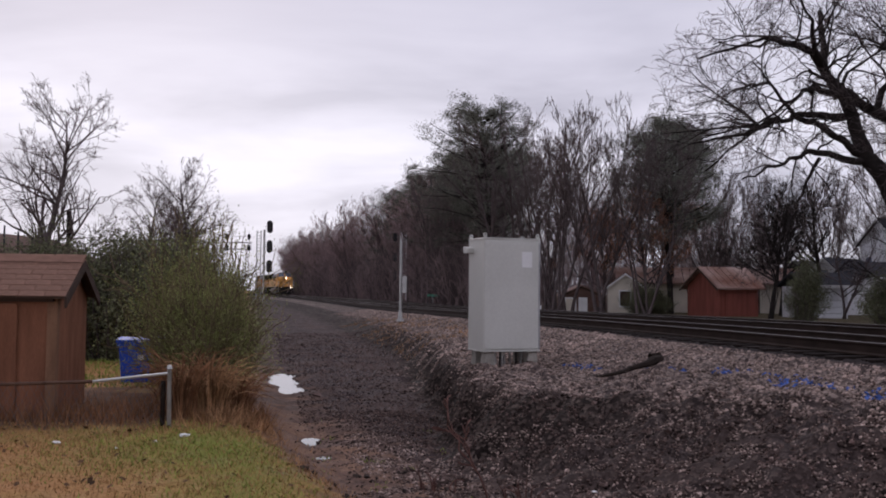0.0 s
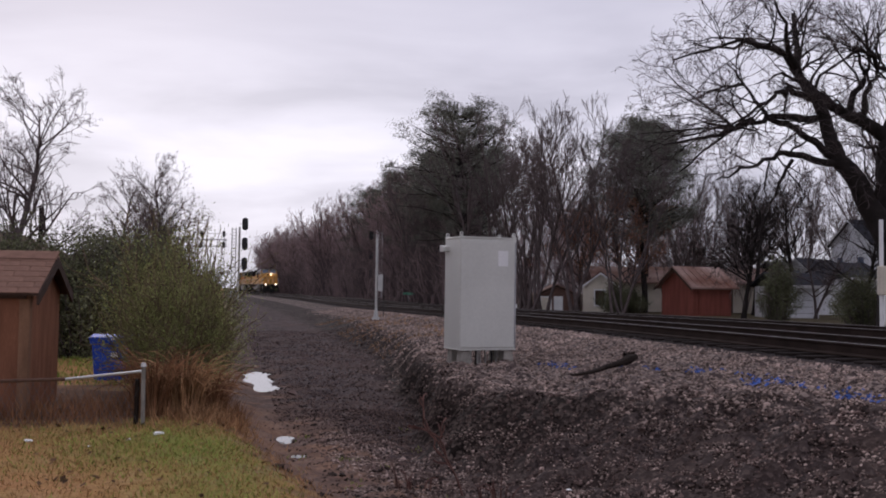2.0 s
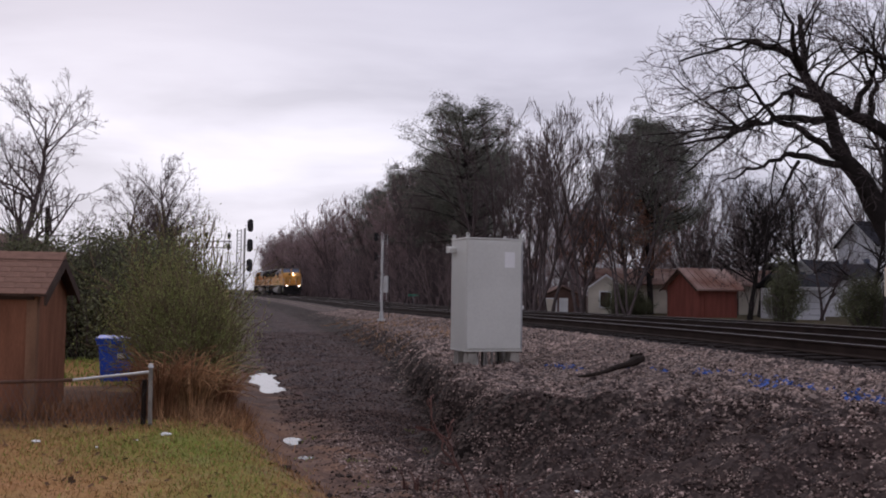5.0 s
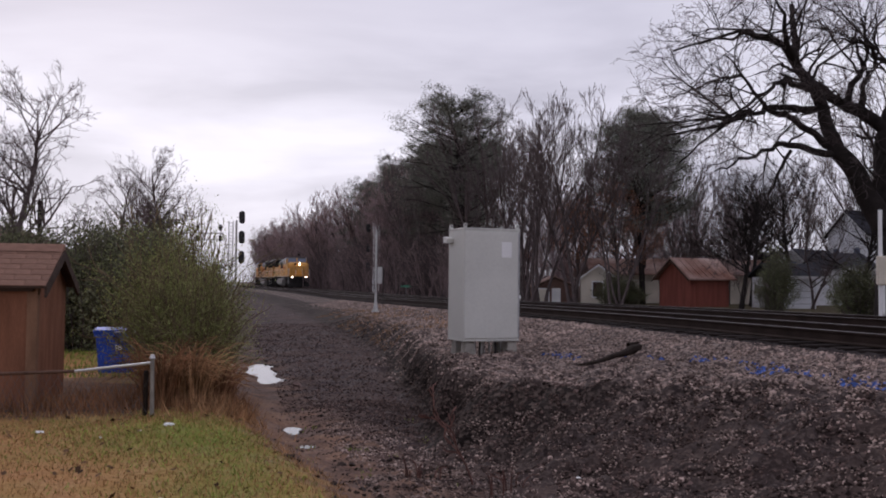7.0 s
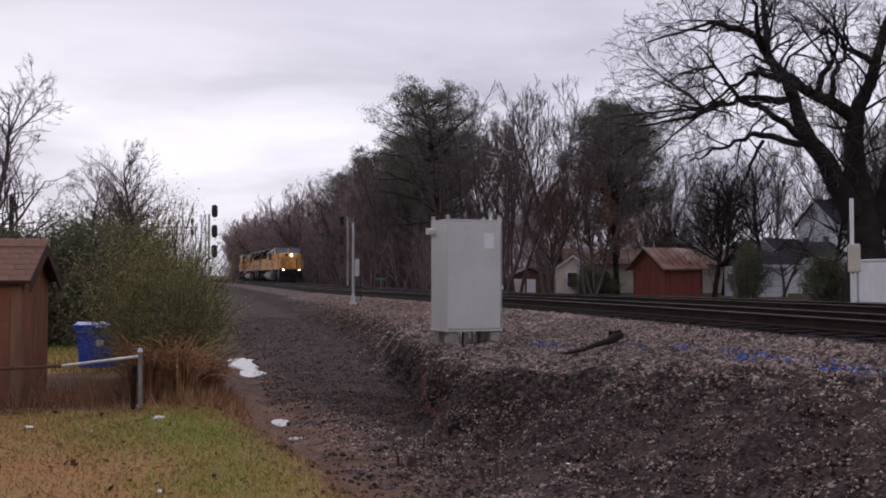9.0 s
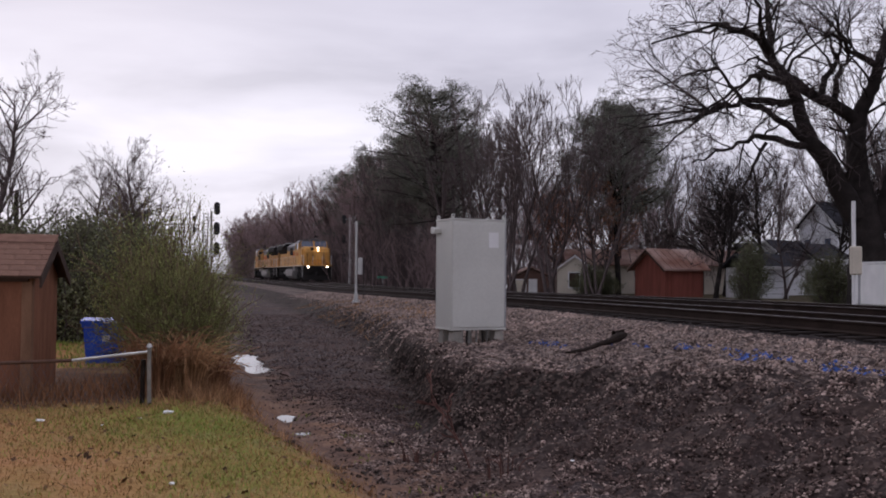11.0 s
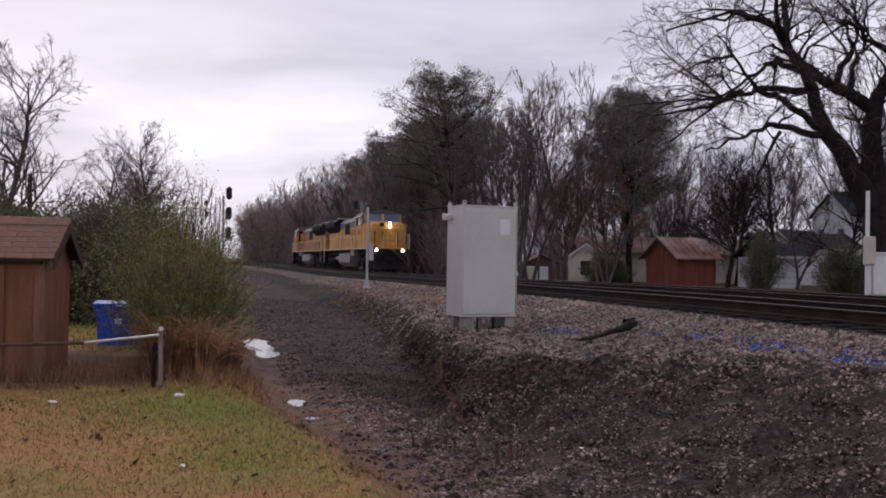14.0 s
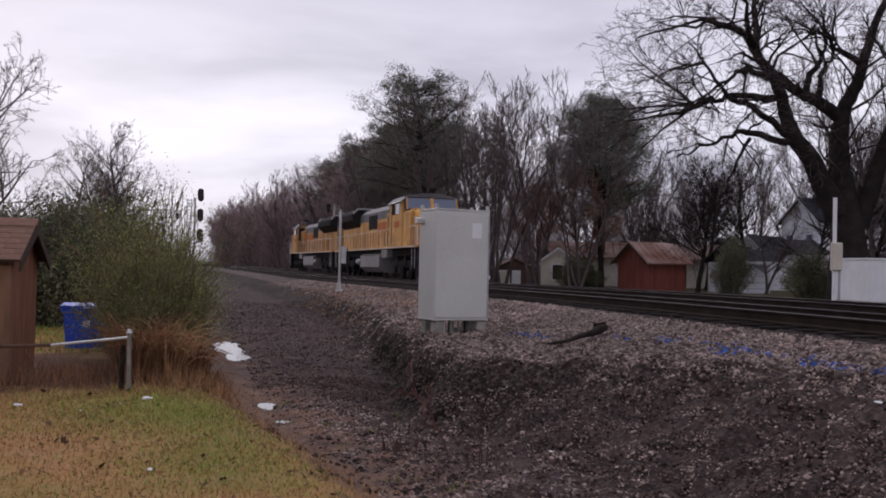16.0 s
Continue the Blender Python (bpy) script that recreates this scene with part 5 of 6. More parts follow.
garage = empty("white_garage", place(18.9, 51.7, 2), "white garage with a dark shingled roof", "garage")
part("wall", boxes((0, 2.2, 0, 3.6, -0.4, 1.75)), "house", garage)
part("roof", prism([(-0.35, 1.70), (1.8, 2.45), (3.95, 1.70), (3.95, 1.80), (1.8, 2.55), (-0.35, 1.80)], "x", -0.25, 2.9), "roof_dark", garage)
part("eave_board", boxes((-0.25, 2.9, -0.38, -0.352, 1.64, 1.80)), "white", garage)
part("overhead_door", boxes((0.35, 1.9, -0.04, -0.002, -0.1, 1.45), bevel=0.01), "house", garage)
for z in (0.25, 0.6, 0.95):
    part("door_groove", boxes((0.36, 1.89, -0.045, -0.041, z, z + 0.03)), "steel", garage)
low = empty("low_white_wing", place(23.2, 62.4, 2), "low white house wing with a dark roof", "house")
part("wall", boxes((0, 6.5, 0, 5, -0.4, 2.45)), "house", low)
part("roof", prism([(-0.3, 2.4), (2.5, 3.5), (5.3, 2.4), (5.3, 2.5), (2.5, 3.62), (-0.3, 2.5)], "x", -0.3, 6.8), "roof_dark", low)
part("eave_board", boxes((-0.3, 6.8, -0.33, -0.302, 2.3, 2.5)), "white", low)
for x in (0.8, 2.6, 4.6):
    fr = part("window_frame", boxes((x - 0.06, x + 0.86, -0.04, -0.002, 1.0, 2.1)), "white", low)
    part("pane", boxes((x, x + 0.8, -0.05, -0.041, 1.06, 2.04)), "window", fr)
gable_house("white_house", place(32.8, 77.3, -75), "tall white two-storey gabled house", 4.6, 9, 5.7, 7.5, "house", "roof_dark",
            ((0.7, 1.4, 3.2, 4.5, "window"), (3.1, 3.8, 3.2, 4.5, "window"), (0.7, 1.4, 0.8, 2.2, "window"), (3.1, 3.8, 0.8, 2.2, "window")), over=0.35)
gable_house("gabled_annex", place(22.6, 61.6, -48), "small white gabled annex beside the garage", 2.3, 5, 2.6, 3.65, "house", "roof_dark", ((0.9, 1.4, 2.3, 2.9, "window"),), over=0.2)
gable_house("white_house", place(42.5, 78, -20), "white house among bare trees", 8.0, 9, 4.2, 7.0, "house", "roof_dark", ((1.2, 2.0, 0.8, 2.2, "window"), (5.0, 5.8, 0.8, 2.2, "window")), over=0.35)

bush(ROUND, place(16.5, 45.7, 0), "dark evergreen shrub beside the garage", sc=(0.85, 0.8, 1.15))
bush(ROUND, place(18.0, 39.8, 90), "dark rounded evergreen beyond the tracks", sc=(1.1, 1.0, 0.85))
bush(ROUND, place(10.6, 56.0, 40), "green shrub before the outbuilding", sc=(0.9, 0.8, 0.75))
bush(ROUND, place(12.0, 57.5, 200), "green shrub before the outbuilding", sc=(0.9, 0.9, 0.6))
street_sign = empty("green_sign", at_line(80, 16.4, 0), "small green sign on a post by the tracks", "sign")
part("panel", boxes((-0.5, 0.5, -0.02, 0.02, 0.95, 1.15)), "sign", street_sign)
part("post", boxes((-0.03, 0.03, 0.02, 0.08, -0.2, 1.15)), "steel", street_sign)
upole = empty("utility_pole", place(2.2, 66.0, 0), "wooden utility pole among the trees", "utility pole")
part("shaft", rods(((0, 0, -0.3), (0, 0, 8.5), 0.13, 0.10), sides=8), "bark_mid", upole)
part("crossarm", boxes((-1.1, 1.1, -0.06, 0.06, 7.8, 7.92)), "bark_mid", upole)


# ---- the yard: shed, fence, bin, shrubs ----
def build_yard_shed():
    # gable end faces the line; the long side with the door faces the camera; x to the right, y away
    m = pose(SHED[0], SHED[1], SHED[2], 0, 0, SHED[3])
    sh = empty("garden_shed", m, "weathered brown plywood garden shed with shingled roof", "shed")
    L, D, E, R = 2.9, 1.6, 1.58, 1.98
    part("front_wall", boxes((-L, 0, 0, 0.06, -0.1, E)), "siding", sh)
    part("back_wall", boxes((-L, 0, D - 0.06, D, -0.1, E)), "siding", sh)
    for x in (-L + 0.06, 0.0):
        part("gable_wall", prism([(0.0, -0.1), (D, -0.1), (D, E), (D / 2, R - 0.05), (0.0, E)], "x", x - 0.06 + 0.002, x + 0.002), "siding", sh)
    part("door_panel", boxes((-L + 0.35, -0.42, -0.035, -0.002, 0.02, E - 0.12), bevel=0.006), "siding", sh, "dark stained plywood door")
    # strip under the eave, coloured as if in the roof's shade
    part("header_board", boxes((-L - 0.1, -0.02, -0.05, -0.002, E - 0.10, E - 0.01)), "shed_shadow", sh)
    part("corner_board", boxes((-0.09, 0.02, -0.025, -0.002, -0.08, E - 0.1)), "shed_trim", sh)
    part("corner_board", boxes((0.003, 0.028, -0.02, 0.09, -0.08, E)), "shed_trim", sh)
    k = (R - E) / (D / 2)
    ov = 0.12
    for sy in (0, 1):
        y0 = -ov if sy == 0 else D + ov
        z0 = E - ov * k
        # roof underside and barge boards take the shaded wood colour too
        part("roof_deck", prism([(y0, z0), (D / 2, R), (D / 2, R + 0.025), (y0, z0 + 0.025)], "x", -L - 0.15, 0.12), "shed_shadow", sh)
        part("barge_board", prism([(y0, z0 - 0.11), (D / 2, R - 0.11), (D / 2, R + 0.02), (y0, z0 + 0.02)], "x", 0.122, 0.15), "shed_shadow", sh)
    part("ridge_cap", prism([(D / 2 - 0.12, R - 0.005), (D / 2, R + 0.07), (D / 2 + 0.12, R - 0.005)], "x", -L - 0.15, 0.14), "shingle", sh)
    roof = part("shingle_field", prism([(D / 2 + 0.01, R + 0.026), (D + ov, E - ov * k + 0.026), (D + ov, E - ov * k + 0.036)], "x", -L - 0.15, 0.12), "shingle", sh)
    # shingles in courses on the slope that is seen
    bm = boxes((0, 0.29, 0, 0.17, 0, 0.009))
    me = bpy.data.meshes.new("shingle")
    bm.to_mesh(me)
    bm.free()
    me.materials.append(M["shingle"])
    slope = math.atan(k)
    rr = random.Random(9)
    rows = int((D / 2 + ov) / math.cos(slope) / 0.145) + 1
    for r in range(rows):
        for c in range(11):
            x = -L - 0.15 + c * 0.297 + (0.148 if r % 2 else 0) - 0.02
            wide = min(1.0, (0.135 - x) / 0.29)
            if wide < 0.12:
                continue
            o = new("shingle", me)
            o.parent = sh
            d = r * 0.145
            o.matrix_local = Matrix.Translation((x, -ov - 0.015 + d * math.cos(slope), E - ov * k + 0.027 + d * math.sin(slope))) @ pose(0, 0, 0, math.degrees(slope) - 2.2 + rr.uniform(-0.4, 0.4), 0, rr.uniform(-0.4, 0.4)) @ Matrix.Diagonal((wide, 1, 1, 1))
    return sh


SHED = (-4.76, 12.03, -0.12, 10.0)
build_yard_shed()

# chain-link fence corner: a leaning post, a top rail with a bright end, wire
fence = empty("wire_fence", pose(-3.14, 11.3, -0.09, 0, 0, 0), "rusty pipe fence with wire mesh and one galvanised post", "fence")
part("post", rods(((0, 0, -0.2), (-0.012, 0, 0.74), 0.024), sides=10), "old_post", fence)
part("post_cap", rods(((-0.012, 0, 0.74), (-0.012, 0, 0.78), 0.034, 0.02), sides=10), "pipe", fence)
part("top_rail", rods(((-0.012, 0, 0.69), (-0.82, -0.1, 0.60), 0.016), sides=8), "pipe", fence)
part("top_rail", rods(((-0.82, -0.1, 0.60), (-2.1, -0.3, 0.56), 0.019), ((-2.1, -0.3, 0.56), (-5.2, -0.7, 0.65), 0.019), sides=8), "rust_pipe", fence, "rusted thin top rail")
part("post", rods(((-0.10, 0.05, -0.2), (-0.09, 0.05, 0.6), 0.028), sides=6), "wood_log", fence, "dark wooden stake")
wire = bmesh.new()
for i in range(64):
    x = -i * 0.08
    y = -0.12 * (-x) - 0.0
    rod(wire, (x, y, 0.02), (x - 0.3, y - 0.036, 0.60), 0.0018, sides=3)
    rod(wire, (x - 0.3, y - 0.036, 0.02), (x, y, 0.60), 0.0018, sides=3)
tagged(part("wire_mesh", wire, "wire", fence), kind="stuff")

bin_ = empty("wheeled_bin", place(-5.64, 17.6, 8, 0.30), "blue plastic wheeled rubbish bin with a grey-white lid edge", "bin")
bm = prism([(-0.27, 0.05), (0.27, 0.05), (0.35, 0.98), (-0.35, 0.98)], "y", -0.32, 0.30)
part("tub", bm, "blue", bin_)
part("lid", prism([(-0.36, 0.99), (0.34, 0.99), (0.34, 1.02), (0.0, 1.08), (-0.36, 1.04)], "x", -0.39, 0.39), "blue", bin_)
part("rim", boxes((-0.375, 0.375, -0.345, 0.32, 0.92, 0.988), bevel=0.012), "blue", bin_)
part("lid_edge", boxes((-0.02, 0.34, -0.38, -0.35, 1.0, 1.02)), "white", bin_)
part("emblem", boxes((-0.02, 0.10, -0.336, -0.322, 0.68, 0.78)), "white", bin_, "small white printed mark")
for x in (-0.27, 0.27):
    part("wheel", rods(((x - 0.03, 0.30, 0.12), (x + 0.03, 0.30, 0.12), 0.13), sides=14), "black", bin_)
part("handle", rods(((-0.25, 0.38, 0.92), (0.25, 0.38, 0.92), 0.018), sides=6), "blue", bin_)

bush(BIG, place(-3.86, 15.0, 0), "large yellow-green shrub of fine upright twigs by the muddy track", sc=(0.52, 0.7, 0.80))
bush(BIG_B, place(-4.35, 16.4, 140), "large yellow-green shrub of fine upright twigs by the muddy track", sc=(0.72, 0.8, 1.0))
bush(BIG_B, place(-3.50, 14.4, 250), "yellow-green shrub of fine twigs at the edge of the mud", sc=(0.55, 0.55, 0.6))
hedge = ((-8.0, 22.5, 1.0), (-7.0, 23.8, 0.9), (-9.8, 23.0, 1.0), (-8.2, 28.0, 1.1), (-9.9, 29.0, 1.15), (-11.6, 26.0, 1.0))
for i, (x, y, k) in enumerate(hedge):
    bush(DARK, place(x, y, i * 50), "dark evergreen shrub along the back of the yard", group="dark shrubs behind the yard", sc=(k, k, k))

# brick house behind the yard
bh = gable_house("brick_house", place(-20.5, 28.5, -8), "brick house with a low brown roof behind the shed", 7.0, 8, 2.2, 3.5, "brick", "roof_brown", (), over=0.35)
for i in range(5):
    part("roof_rail_post", rods(((5.3 + i * 0.5, 3.0, 2.5 - i * 0.05), (5.3 + i * 0.5, 3.0, 3.7 - i * 0.2), 0.03), sides=5), "roof_dark", bh)
upole2 = empty("utility_pole", place(-15.0, 36, 0), "dark wooden utility pole behind the yard", "utility pole")
part("shaft", rods(((0, 0, -0.3), (0, 0, 4.6), 0.11, 0.09), sides=8), "bark", upole2)


# ---- loose stones, grass and litter ----
def scatter_stones(name, seed, count, srange, prange, size, mat, label, keep, power=1.0):
    """Small angular stones bedded in the ground, joined."""
    rng = np.random.default_rng(seed)
    s = srange[0] + (srange[1] - srange[0]) * rng.uniform(0, 1, count) ** power
    p = rng.uniform(*prange, count)
    ok = keep(s, p, rng)
    s, p = s[ok], p[ok]
    n = len(s)
    z = land(s, p)
    c = np.stack([BASE.x + ALONG.x * s + ACROSS.x * p, BASE.y + ALONG.y * s + ACROSS.y * p, z], -1)
    octa = np.array([(1, 0, 0), (-1, 0, 0), (0, 1, 0), (0, -1, 0), (0, 0, 1), (0, 0, -1)], float)
    faces = np.array([(0, 2, 4), (2, 1, 4), (1, 3, 4), (3, 0, 4), (2, 0, 5), (1, 2, 5), (3, 1, 5), (0, 3, 5)])
    r = size * rng.lognormal(0, 0.35, (n, 1, 1)) * rng.uniform(0.6, 1.25, (n, 6, 1))
    v = octa[None] * r
    a, t = rng.uniform(0, 6.28, (2, n, 1))
    t = t * 0.12
    x, y, zz = v[..., 0], v[..., 1], v[..., 2] * 0.75
    y, zz = y * np.cos(t) - zz * np.sin(t), y * np.sin(t) + zz * np.cos(t)
    x, y = x * np.cos(a) - y * np.sin(a), x * np.sin(a) + y * np.cos(a)
    v = np.stack([x, y, zz], -1) + c[:, None]
    f = (np.arange(n)[:, None, None] * 6 + faces[None]).reshape(-1, 3)
    ob = part(name, (v.reshape(-1, 3).tolist(), f.tolist()), mat)
    return tagged(ob, label, "stones", kind="stuff")


def edge_at(s):
    return np.interp(s, EDGE_S, EDGE_P)


scatter_stones("ballast_stones", 81, 76000, (5.0, 17.0), (2.2, 7.6), 0.0165, "stone", "pale grey crushed ballast stones", lambda s, p, g: (p > edge_at(s) + np.where(s > 9.6, 0.08 + 0.10 * g.normal(0, 1, len(s)), -0.35 + 0.5 * g.normal(0, 1, len(s)))) & (g.uniform(0, 1, len(s)) < 0.75 + 0.35 * waves(s, p, 23, 0.55)), 0.9)
scatter_stones("ballast_stones", 82, 32000, (16.5, 55.0), (3.2, 7.6), 0.028, "stone", "pale grey crushed ballast stones", lambda s, p, g: p > edge_at(s) - 0.2 + 0.3 * g.normal(0, 1, len(s)), 1.3)
scatter_stones("dark_gravel", 83, 84000, (4.0, 14.0), (0.6, 7.4), 0.016, "stone_dark", "dark wet gravel on the bank", lambda s, p, g: (p < edge_at(s) + 0.5 * g.normal(0, 1, len(s))) & (p > np.interp(s, LAWN_S, LAWN_P) + 0.15 + 0.3 * g.uniform(0, 1, len(s)) ** 0.5) & (p + 0.5 * g.normal(0, 1, len(s)) > 1.9) & (g.uniform(0, 1, len(s)) < 0.85 - 0.5 * waves(s, p, 24, 0.7)), 0.9)
scatter_stones("dark_gravel", 84, 16000, (13.0, 34.0), (1.2, 5.6), 0.018, "stone_dark", "dark wet gravel on the muddy track", lambda s, p, g: p < edge_at(s) - 0.1, 1.2)
scatter_stones("bank_pebbles", 85, 50000, (4.5, 12.0), (1.6, 6.9), 0.0125, "stone", "pale stones strewn on the bank", lambda s, p, g: (p < edge_at(s) - 0.2) & ((s < 9.4) | (p < edge_at(s) - 0.7)) & (g.uniform(0, 1, len(s)) < 0.5 + 0.6 * waves(s, p, 24, 0.7)))


scatter_stones("dirt_clods", 86, 900, (5.2, 9.5), (0.9, 2.6), 0.035, "clod", "dark clods of wet earth beside the lawn", lambda s, p, g: (p > np.interp(s, LAWN_S, LAWN_P) - 0.1) & (waves(s, p, 25, 0.8) > 0.45))


def blades(name, seed, count, srange, prange, tall, mat, label, keep, lean=0.5, wide=0.005):
    rng = np.random.default_rng(seed)
    s, p = srange[0] + (srange[1] - srange[0]) * rng.uniform(0, 1, count), rng.uniform(*prange, count)
    ok = keep(s, p, rng)
    s, p = s[ok], p[ok]
    n = len(s)
    c = np.stack([BASE.x + ALONG.x * s + ACROSS.x * p, BASE.y + ALONG.y * s + ACROSS.y * p, land(s, p) - 0.005], -1)
    a = rng.uniform(0, 6.28, n)
    h = tall * rng.uniform(0.4, 1.3, n)
    side = np.stack([np.cos(a), np.sin(a), 0 * a], -1) * wide * rng.uniform(0.7, 1.4, (n, 1))
    tip = c + np.stack([rng.normal(0, lean, n) * h, rng.normal(0, lean, n) * h, h], -1)
    v = np.stack([c - side, c + side, tip], 1).reshape(-1, 3)
    ob = part(name, (v.tolist(), np.arange(3 * n).reshape(-1, 3).tolist()), mat)
    return tagged(ob, label, "grass", kind="stuff")


def lawn_only(s, p, g):
    return p < np.interp(s, LAWN_S, LAWN_P) - 0.15 + 0.22 * g.normal(0, 1, len(s))


def green_patch(s, p, g):
    w = np.exp(-(((s - 9.6) / 1.1) ** 2) - ((p + 0.35) / 0.9) ** 2) + 0.5 * np.exp(-(((s - 7.0) / 0.9) ** 2) - ((p - 0.3) / 0.7) ** 2) + 0.28 * np.exp(-(((s - 8.4) / 1.8) ** 2) - ((p - np.interp(s, LAWN_S, LAWN_P) + 0.55) / 0.5) ** 2) + 0.12 * (waves(s, p, 6, 1.6) > 0.5) + 0.02
    return (g.uniform(0, 1, len(s)) < w) & (p < np.interp(s, LAWN_S, LAWN_P))


blades("lawn_grass", 91, 60000, (3.8, 11.4), (-7.5, 1.5), 0.035, "blade", "worn tan winter lawn grass", lawn_only)
blades("green_grass", 92, 60000, (3.8, 11.4), (-7.5, 1.5), 0.045, "blade_green", "patches of fresh green grass in the lawn", green_patch)
blades("dry_weeds", 93, 9000, (10.9, 13.2), (-7.5, 0.75), 0.24, "weed", "dry brown weeds along the fence", lambda s, p, g: g.uniform(0, 1, len(s)) < np.exp(-((s - 11.9) / 0.7) ** 2), 0.35, 0.006)
blades("dry_tuft", 94, 2600, (10.2, 12.6), (-0.35, 0.85), 0.20, "straw", "pale dry grass at the lawn's edge", lambda s, p, g: g.uniform(0, 1, len(s)) < np.exp(-((s - 11.5) / 0.8) ** 2 - ((p - 0.3) / 0.4) ** 2), 0.5, 0.006)
blades("far_grass", 95, 9000, (16.0, 24.0), (-8.0, -0.8), 0.09, "blade_green", "green grass behind the yard", lambda s, p, g: g.uniform(0, 1, len(s)) < 0.9, 0.4, 0.01)


def reed_clump(x, y, count, tall, seed, mat, label):
    """Long dry blades that arch over."""
    rng = np.random.default_rng(seed)
    paths = []
    for _ in range(count):
        a = rng.uniform(0, 6.28)
        h = tall * rng.uniform(0.6, 1.15)
        reach = rng.uniform(0.15, 0.75) * tall
        t = np.linspace(0, 1, 7)
        r0 = rng.uniform(0, 0.22)
        q = np.stack([np.cos(a) * (r0 + reach * t ** 1.6), np.sin(a) * (r0 + reach * t ** 1.6), h * (1.75 * t - rng.uniform(0.75, 1.3) * t ** 2.2) - 0.05 * (t == 0)], -1)
        paths.append((q, np.linspace(0.0085, 0.003, 7)))
    v, f = tubes(paths, 3)
    ob = part("dry_grass_clump", (v.tolist(), f.tolist()), mat, m=place(x, y))
    return tagged(ob, label, "grass clump", kind="stuff")


blades("edge_straw", 101, 5200, (5.5, 11.6), (0.0, 1.9), 0.075, "straw", "thin straw along the ragged edge of the lawn", lambda s, p, g: (np.abs(p - np.interp(s, LAWN_S, LAWN_P) - 0.05) < 0.25 * np.abs(g.normal(0, 1, len(s)))) & (waves(s, p, 26, 0.5) > -0.3), 0.7, 0.005)
reed_clump(-3.0, 12.4, 230, 0.72, 5, "straw", "clump of arching dry straw-coloured grass by the fence")
reed_clump(-3.3, 12.2, 170, 0.8, 6, "weed", "clump of arching dry brown grass by the fence")
reed_clump(-2.75, 12.7, 130, 0.55, 7, "weed", "clump of arching dry brown grass by the shrub")


def puddle(s, p, ls, lp, z, label):
    n = 40
    vs = []
    for i in range(n):
        a = i / n * 6.283
        w = spot(s + ls * math.cos(a), p + lp * math.sin(a))
        vs.append((w.translation.x, w.translation.y, z))
    return tagged(part("puddle", (vs, [tuple(range(n))]), "water"), label, "puddle")


for (s0, p0, ls, lp, deep), rise in zip(HOLLOWS, (0.066, 0.02)):
    c = ground_z(s0, p0)
    puddle(s0, p0, ls * 1.6, lp * 1.9, c + rise, "shallow rain puddle in the muddy track")


def litter_piece(x, y, size, seed, mat="litter", label="crumpled scrap of white paper on the grass"):
    r = random.Random(seed)
    bm = bmesh.new()
    bmesh.ops.create_icosphere(bm, subdivisions=2, radius=size * 0.75)
    for v in bm.verts:
        v.co = Vector((v.co.x * 1.5, v.co.y, v.co.z * 0.45)) * r.uniform(0.75, 1.2)
    ob = part("paper_scrap", bm, mat, m=place(x, y, r.uniform(0, 180)))
    ob.location.z += size * 0.25
    return tagged(ob, label, "litter", "scraps of litter")


for i, (x, y, k) in enumerate(((-3.90, 10.2, 0.045), (-2.75, 10.55, 0.05), (-2.95, 10.25, 0.025), (-1.95, 7.6, 0.03), (-3.2, 9.9, 0.02))):
    litter_piece(x, y, k, i)
litter_piece(1.24, 9.5, 0.06, 11, label="crumpled white rag on the gravel")
litter_piece(3.9, 8.6, 0.04, 12, label="pale scrap on the gravel")

# driftwood-like log on the ballast, and a thin dead sapling on the bank
rngl = np.random.default_rng(8)
lg = [(crooked(rngl, (0, 0, 0.05), (-0.52, -0.85, -0.035), 2.2, 8, 0.06, 0.0), np.array((0.045, 0.07, 0.05, 0.04, 0.035, 0.03, 0.025, 0.02, 0.01))), (crooked(rngl, (-0.15, 0, 0.05), (0.5, 0.2, 0.12), 0.16, 4, 0.15, 0.0), np.linspace(0.06, 0.02, 5))]
v, f = tubes(lg, 8)
tagged(part("fallen_branch", (v.tolist(), f.tolist()), "wood_log", m=place(2.86, 14.2, 0, -0.07)), "dark wet fallen branch on the ballast", "branch")
sp = [(crooked(rngl, (0, 0, -0.05), (-0.35, 0.1, 1), 0.85, 7, 0.08, 0.0), np.linspace(0.012, 0.004, 8))]
outs = [[], [], []]
fork(rngl, sp[0][0], sp[0][1], 0, ((6, 0.4, 0.6, 0.03, 0.15), (3, 0.5, 0.5, 0.0, 0.15)), outs)
v, f = tubes(sp + outs[0] + outs[1], 3)
tagged(part("dead_sapling", (v.tolist(), f.tolist()), "weed_red", m=place(0.32, 9.6, 0)), "thin reddish dead sapling on the bank", "sapling")
for i, (x, y, hh) in enumerate(((0.6, 9.3, 0.3), (-0.2, 9.9, 0.25))):
    reed_clump(x, y, 10, hh * 0.8, 20 + i, "weed_red", "sparse reddish weeds on the muddy bank")

# blue survey-paint stones in a line on the ballast
scatter_stones("blue_marked_stones", 96, 9000, (6.8, 13.2), (4.8, 7.0), 0.02, "net", "line of blue-painted ballast stones",
               lambda s, p, g: (np.abs(p - (6.48 - 0.8 * np.maximum(0, s - 11.2)) - g.normal(0, 0.07, len(s))) < 0.10) & (waves(s, p, 12, 1.3) > -0.25))

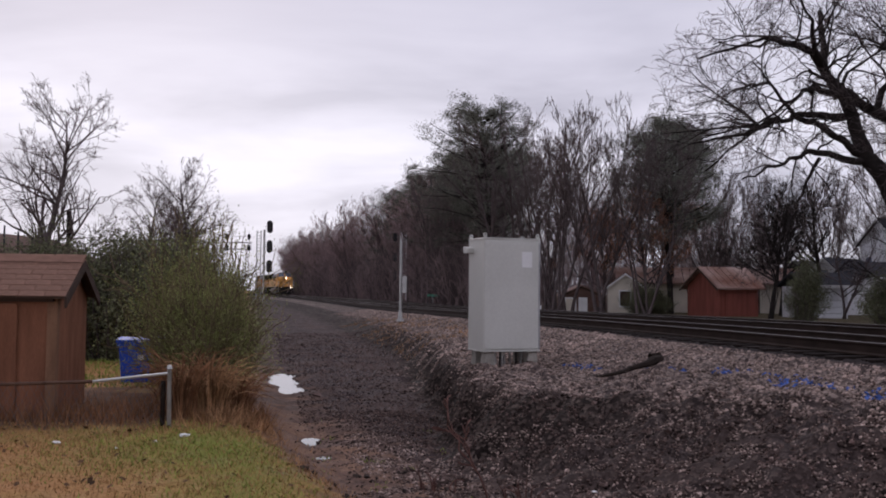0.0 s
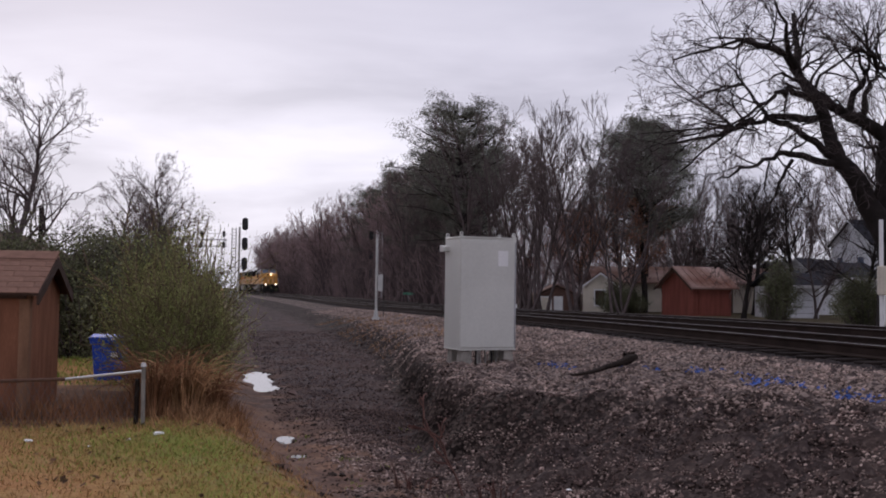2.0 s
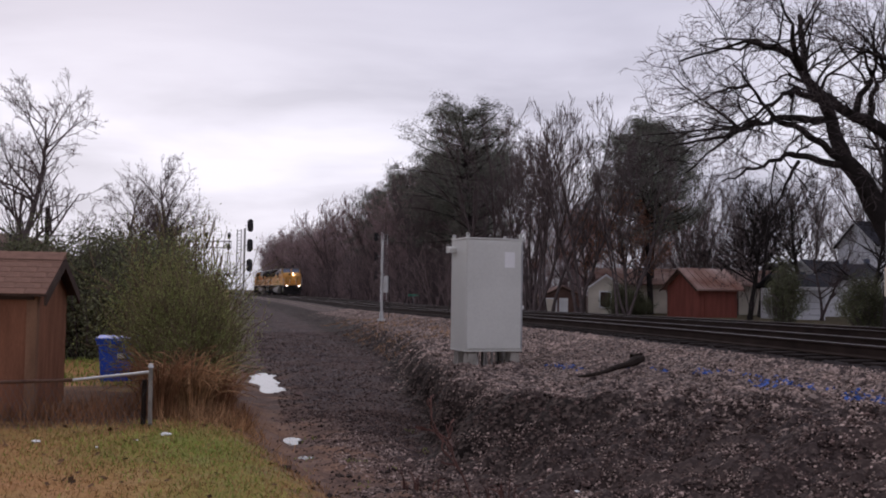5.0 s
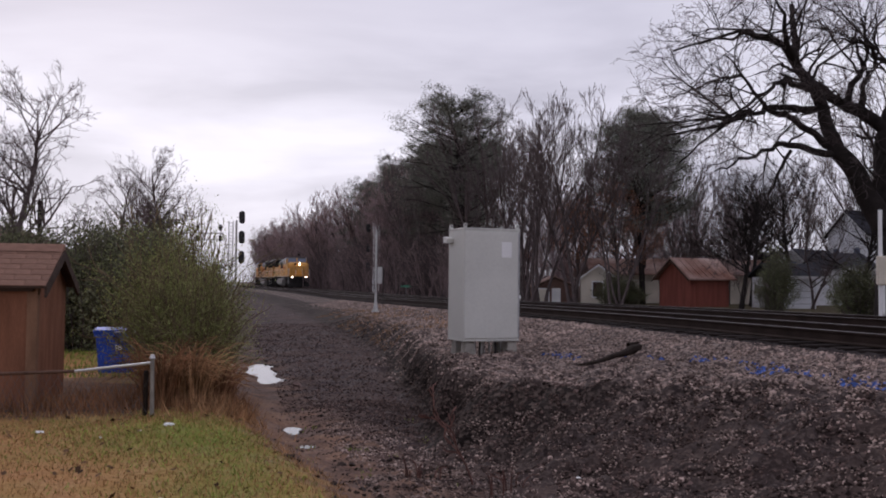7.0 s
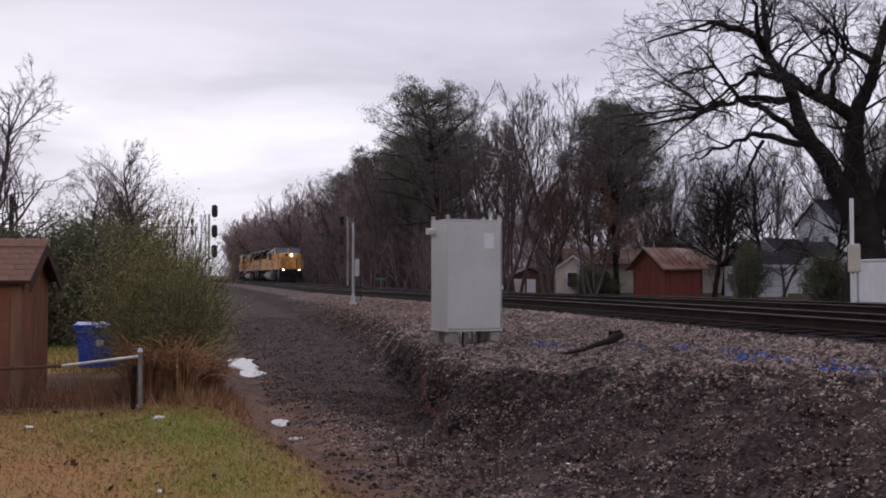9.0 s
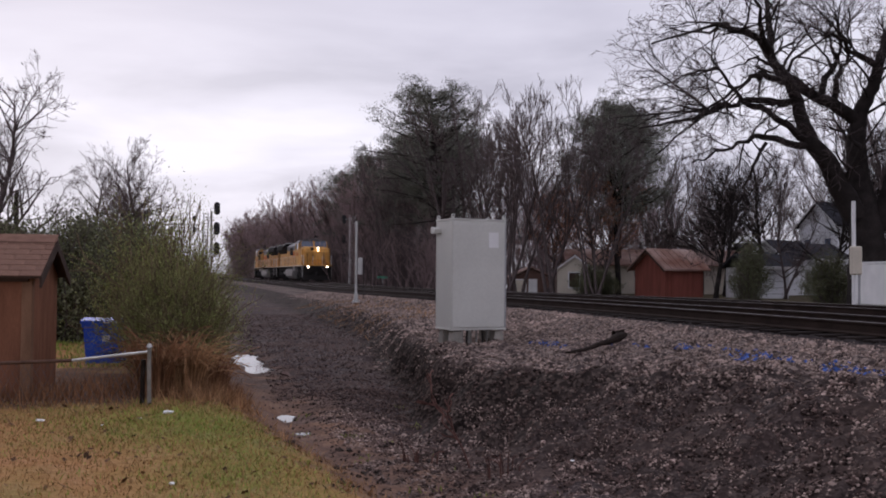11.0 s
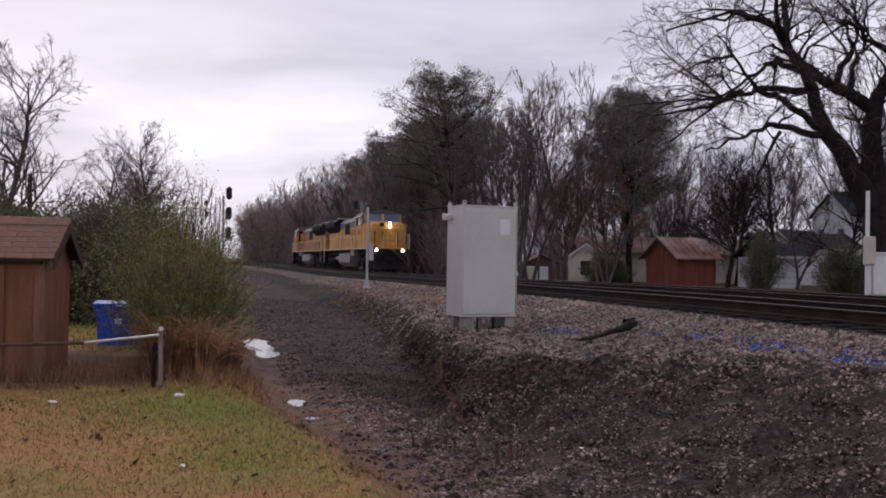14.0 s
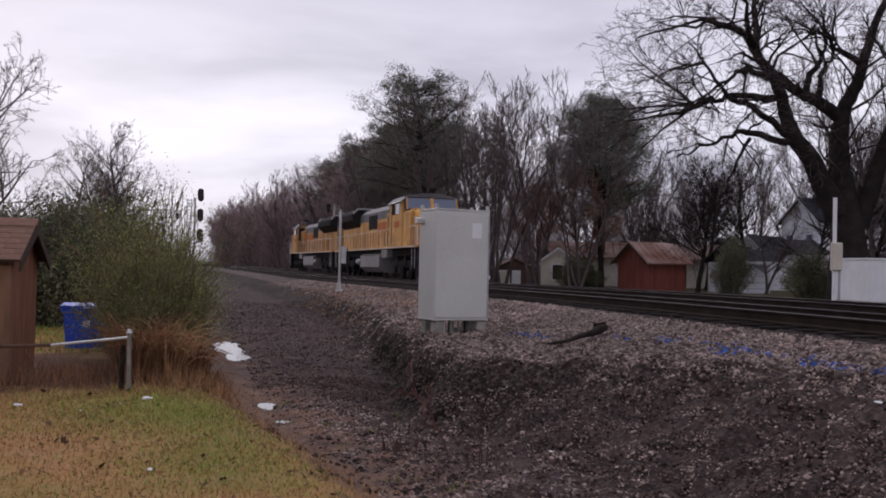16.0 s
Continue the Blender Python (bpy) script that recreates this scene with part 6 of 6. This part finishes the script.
blades("verge_grass", 97, 7000, (20.0, 40.0), (4.2, 6.9), 0.11, "straw", "thin dry grass along the ballast edge", lambda s, p, g: g.uniform(0, 1, len(s)) < 0.5 * (waves(s, p, 13, 4) > 0.0), 0.5, 0.008)
blades("muddy_tufts", 98, 5000, (6.0, 13.0), (1.0, 3.0), 0.05, "blade_green", "small green tufts at the edge of the mud", lambda s, p, g: g.uniform(0, 1, len(s)) < 0.8 * (waves(s, p, 14, 0.8) > 0.75), 0.5, 0.006)


def fallen_leaves():
    rng = np.random.default_rng(99)
    n = 1500
    s, p = rng.uniform(4.0, 13.0, n), rng.uniform(-7.0, 1.3, n)
    keep = (p < np.interp(s, LAWN_S, LAWN_P) + 0.2) & ((s > 10.4) | (rng.uniform(0, 1, n) < 0.45))
    s, p = s[keep], p[keep]
    n = len(s)
    c = np.stack([BASE.x + ALONG.x * s + ACROSS.x * p, BASE.y + ALONG.y * s + ACROSS.y * p, land(s, p) + 0.022], -1)
    a = rng.uniform(0, 6.28, n)
    k = rng.uniform(0.018, 0.04, (n, 1))
    u = np.stack([np.cos(a), np.sin(a), rng.normal(0, 0.35, n)], -1) * k
    w = np.stack([-np.sin(a), np.cos(a), rng.normal(0, 0.35, n)], -1) * k * 0.6
    v = np.stack([c - u, c + w, c + u, c - w], 1).reshape(-1, 3)
    ob = part("fallen_leaves", (v.tolist(), np.arange(4 * n).reshape(-1, 4).tolist()), "chaff")
    tagged(ob, "brown fallen leaves strewn over the lawn", "leaves", kind="stuff")


fallen_leaves()
build_ties()


def motions():
    times = [i * 0.1 for i in range(161)]
    keys = [i * 0.5 for i in range(33)]
    walk(lead, [(t, on_rails(train_front(t), 25.0)) for t in keys])
    turned = pose(0, 25.0, 0, 0, 0, 180)
    walk(trail, [(t, on_rails(train_front(t) + 25.4, 25.0) @ turned) for t in keys])
    for wheels, way in ((lead_wheels, 1), (trail_wheels, -1)):
        for w, y in wheels:
            walk(w, [(t, pose(0, y, 0.53, way * math.degrees((191.3 - train_front(t)) / 0.53))) for t in times])


motions()
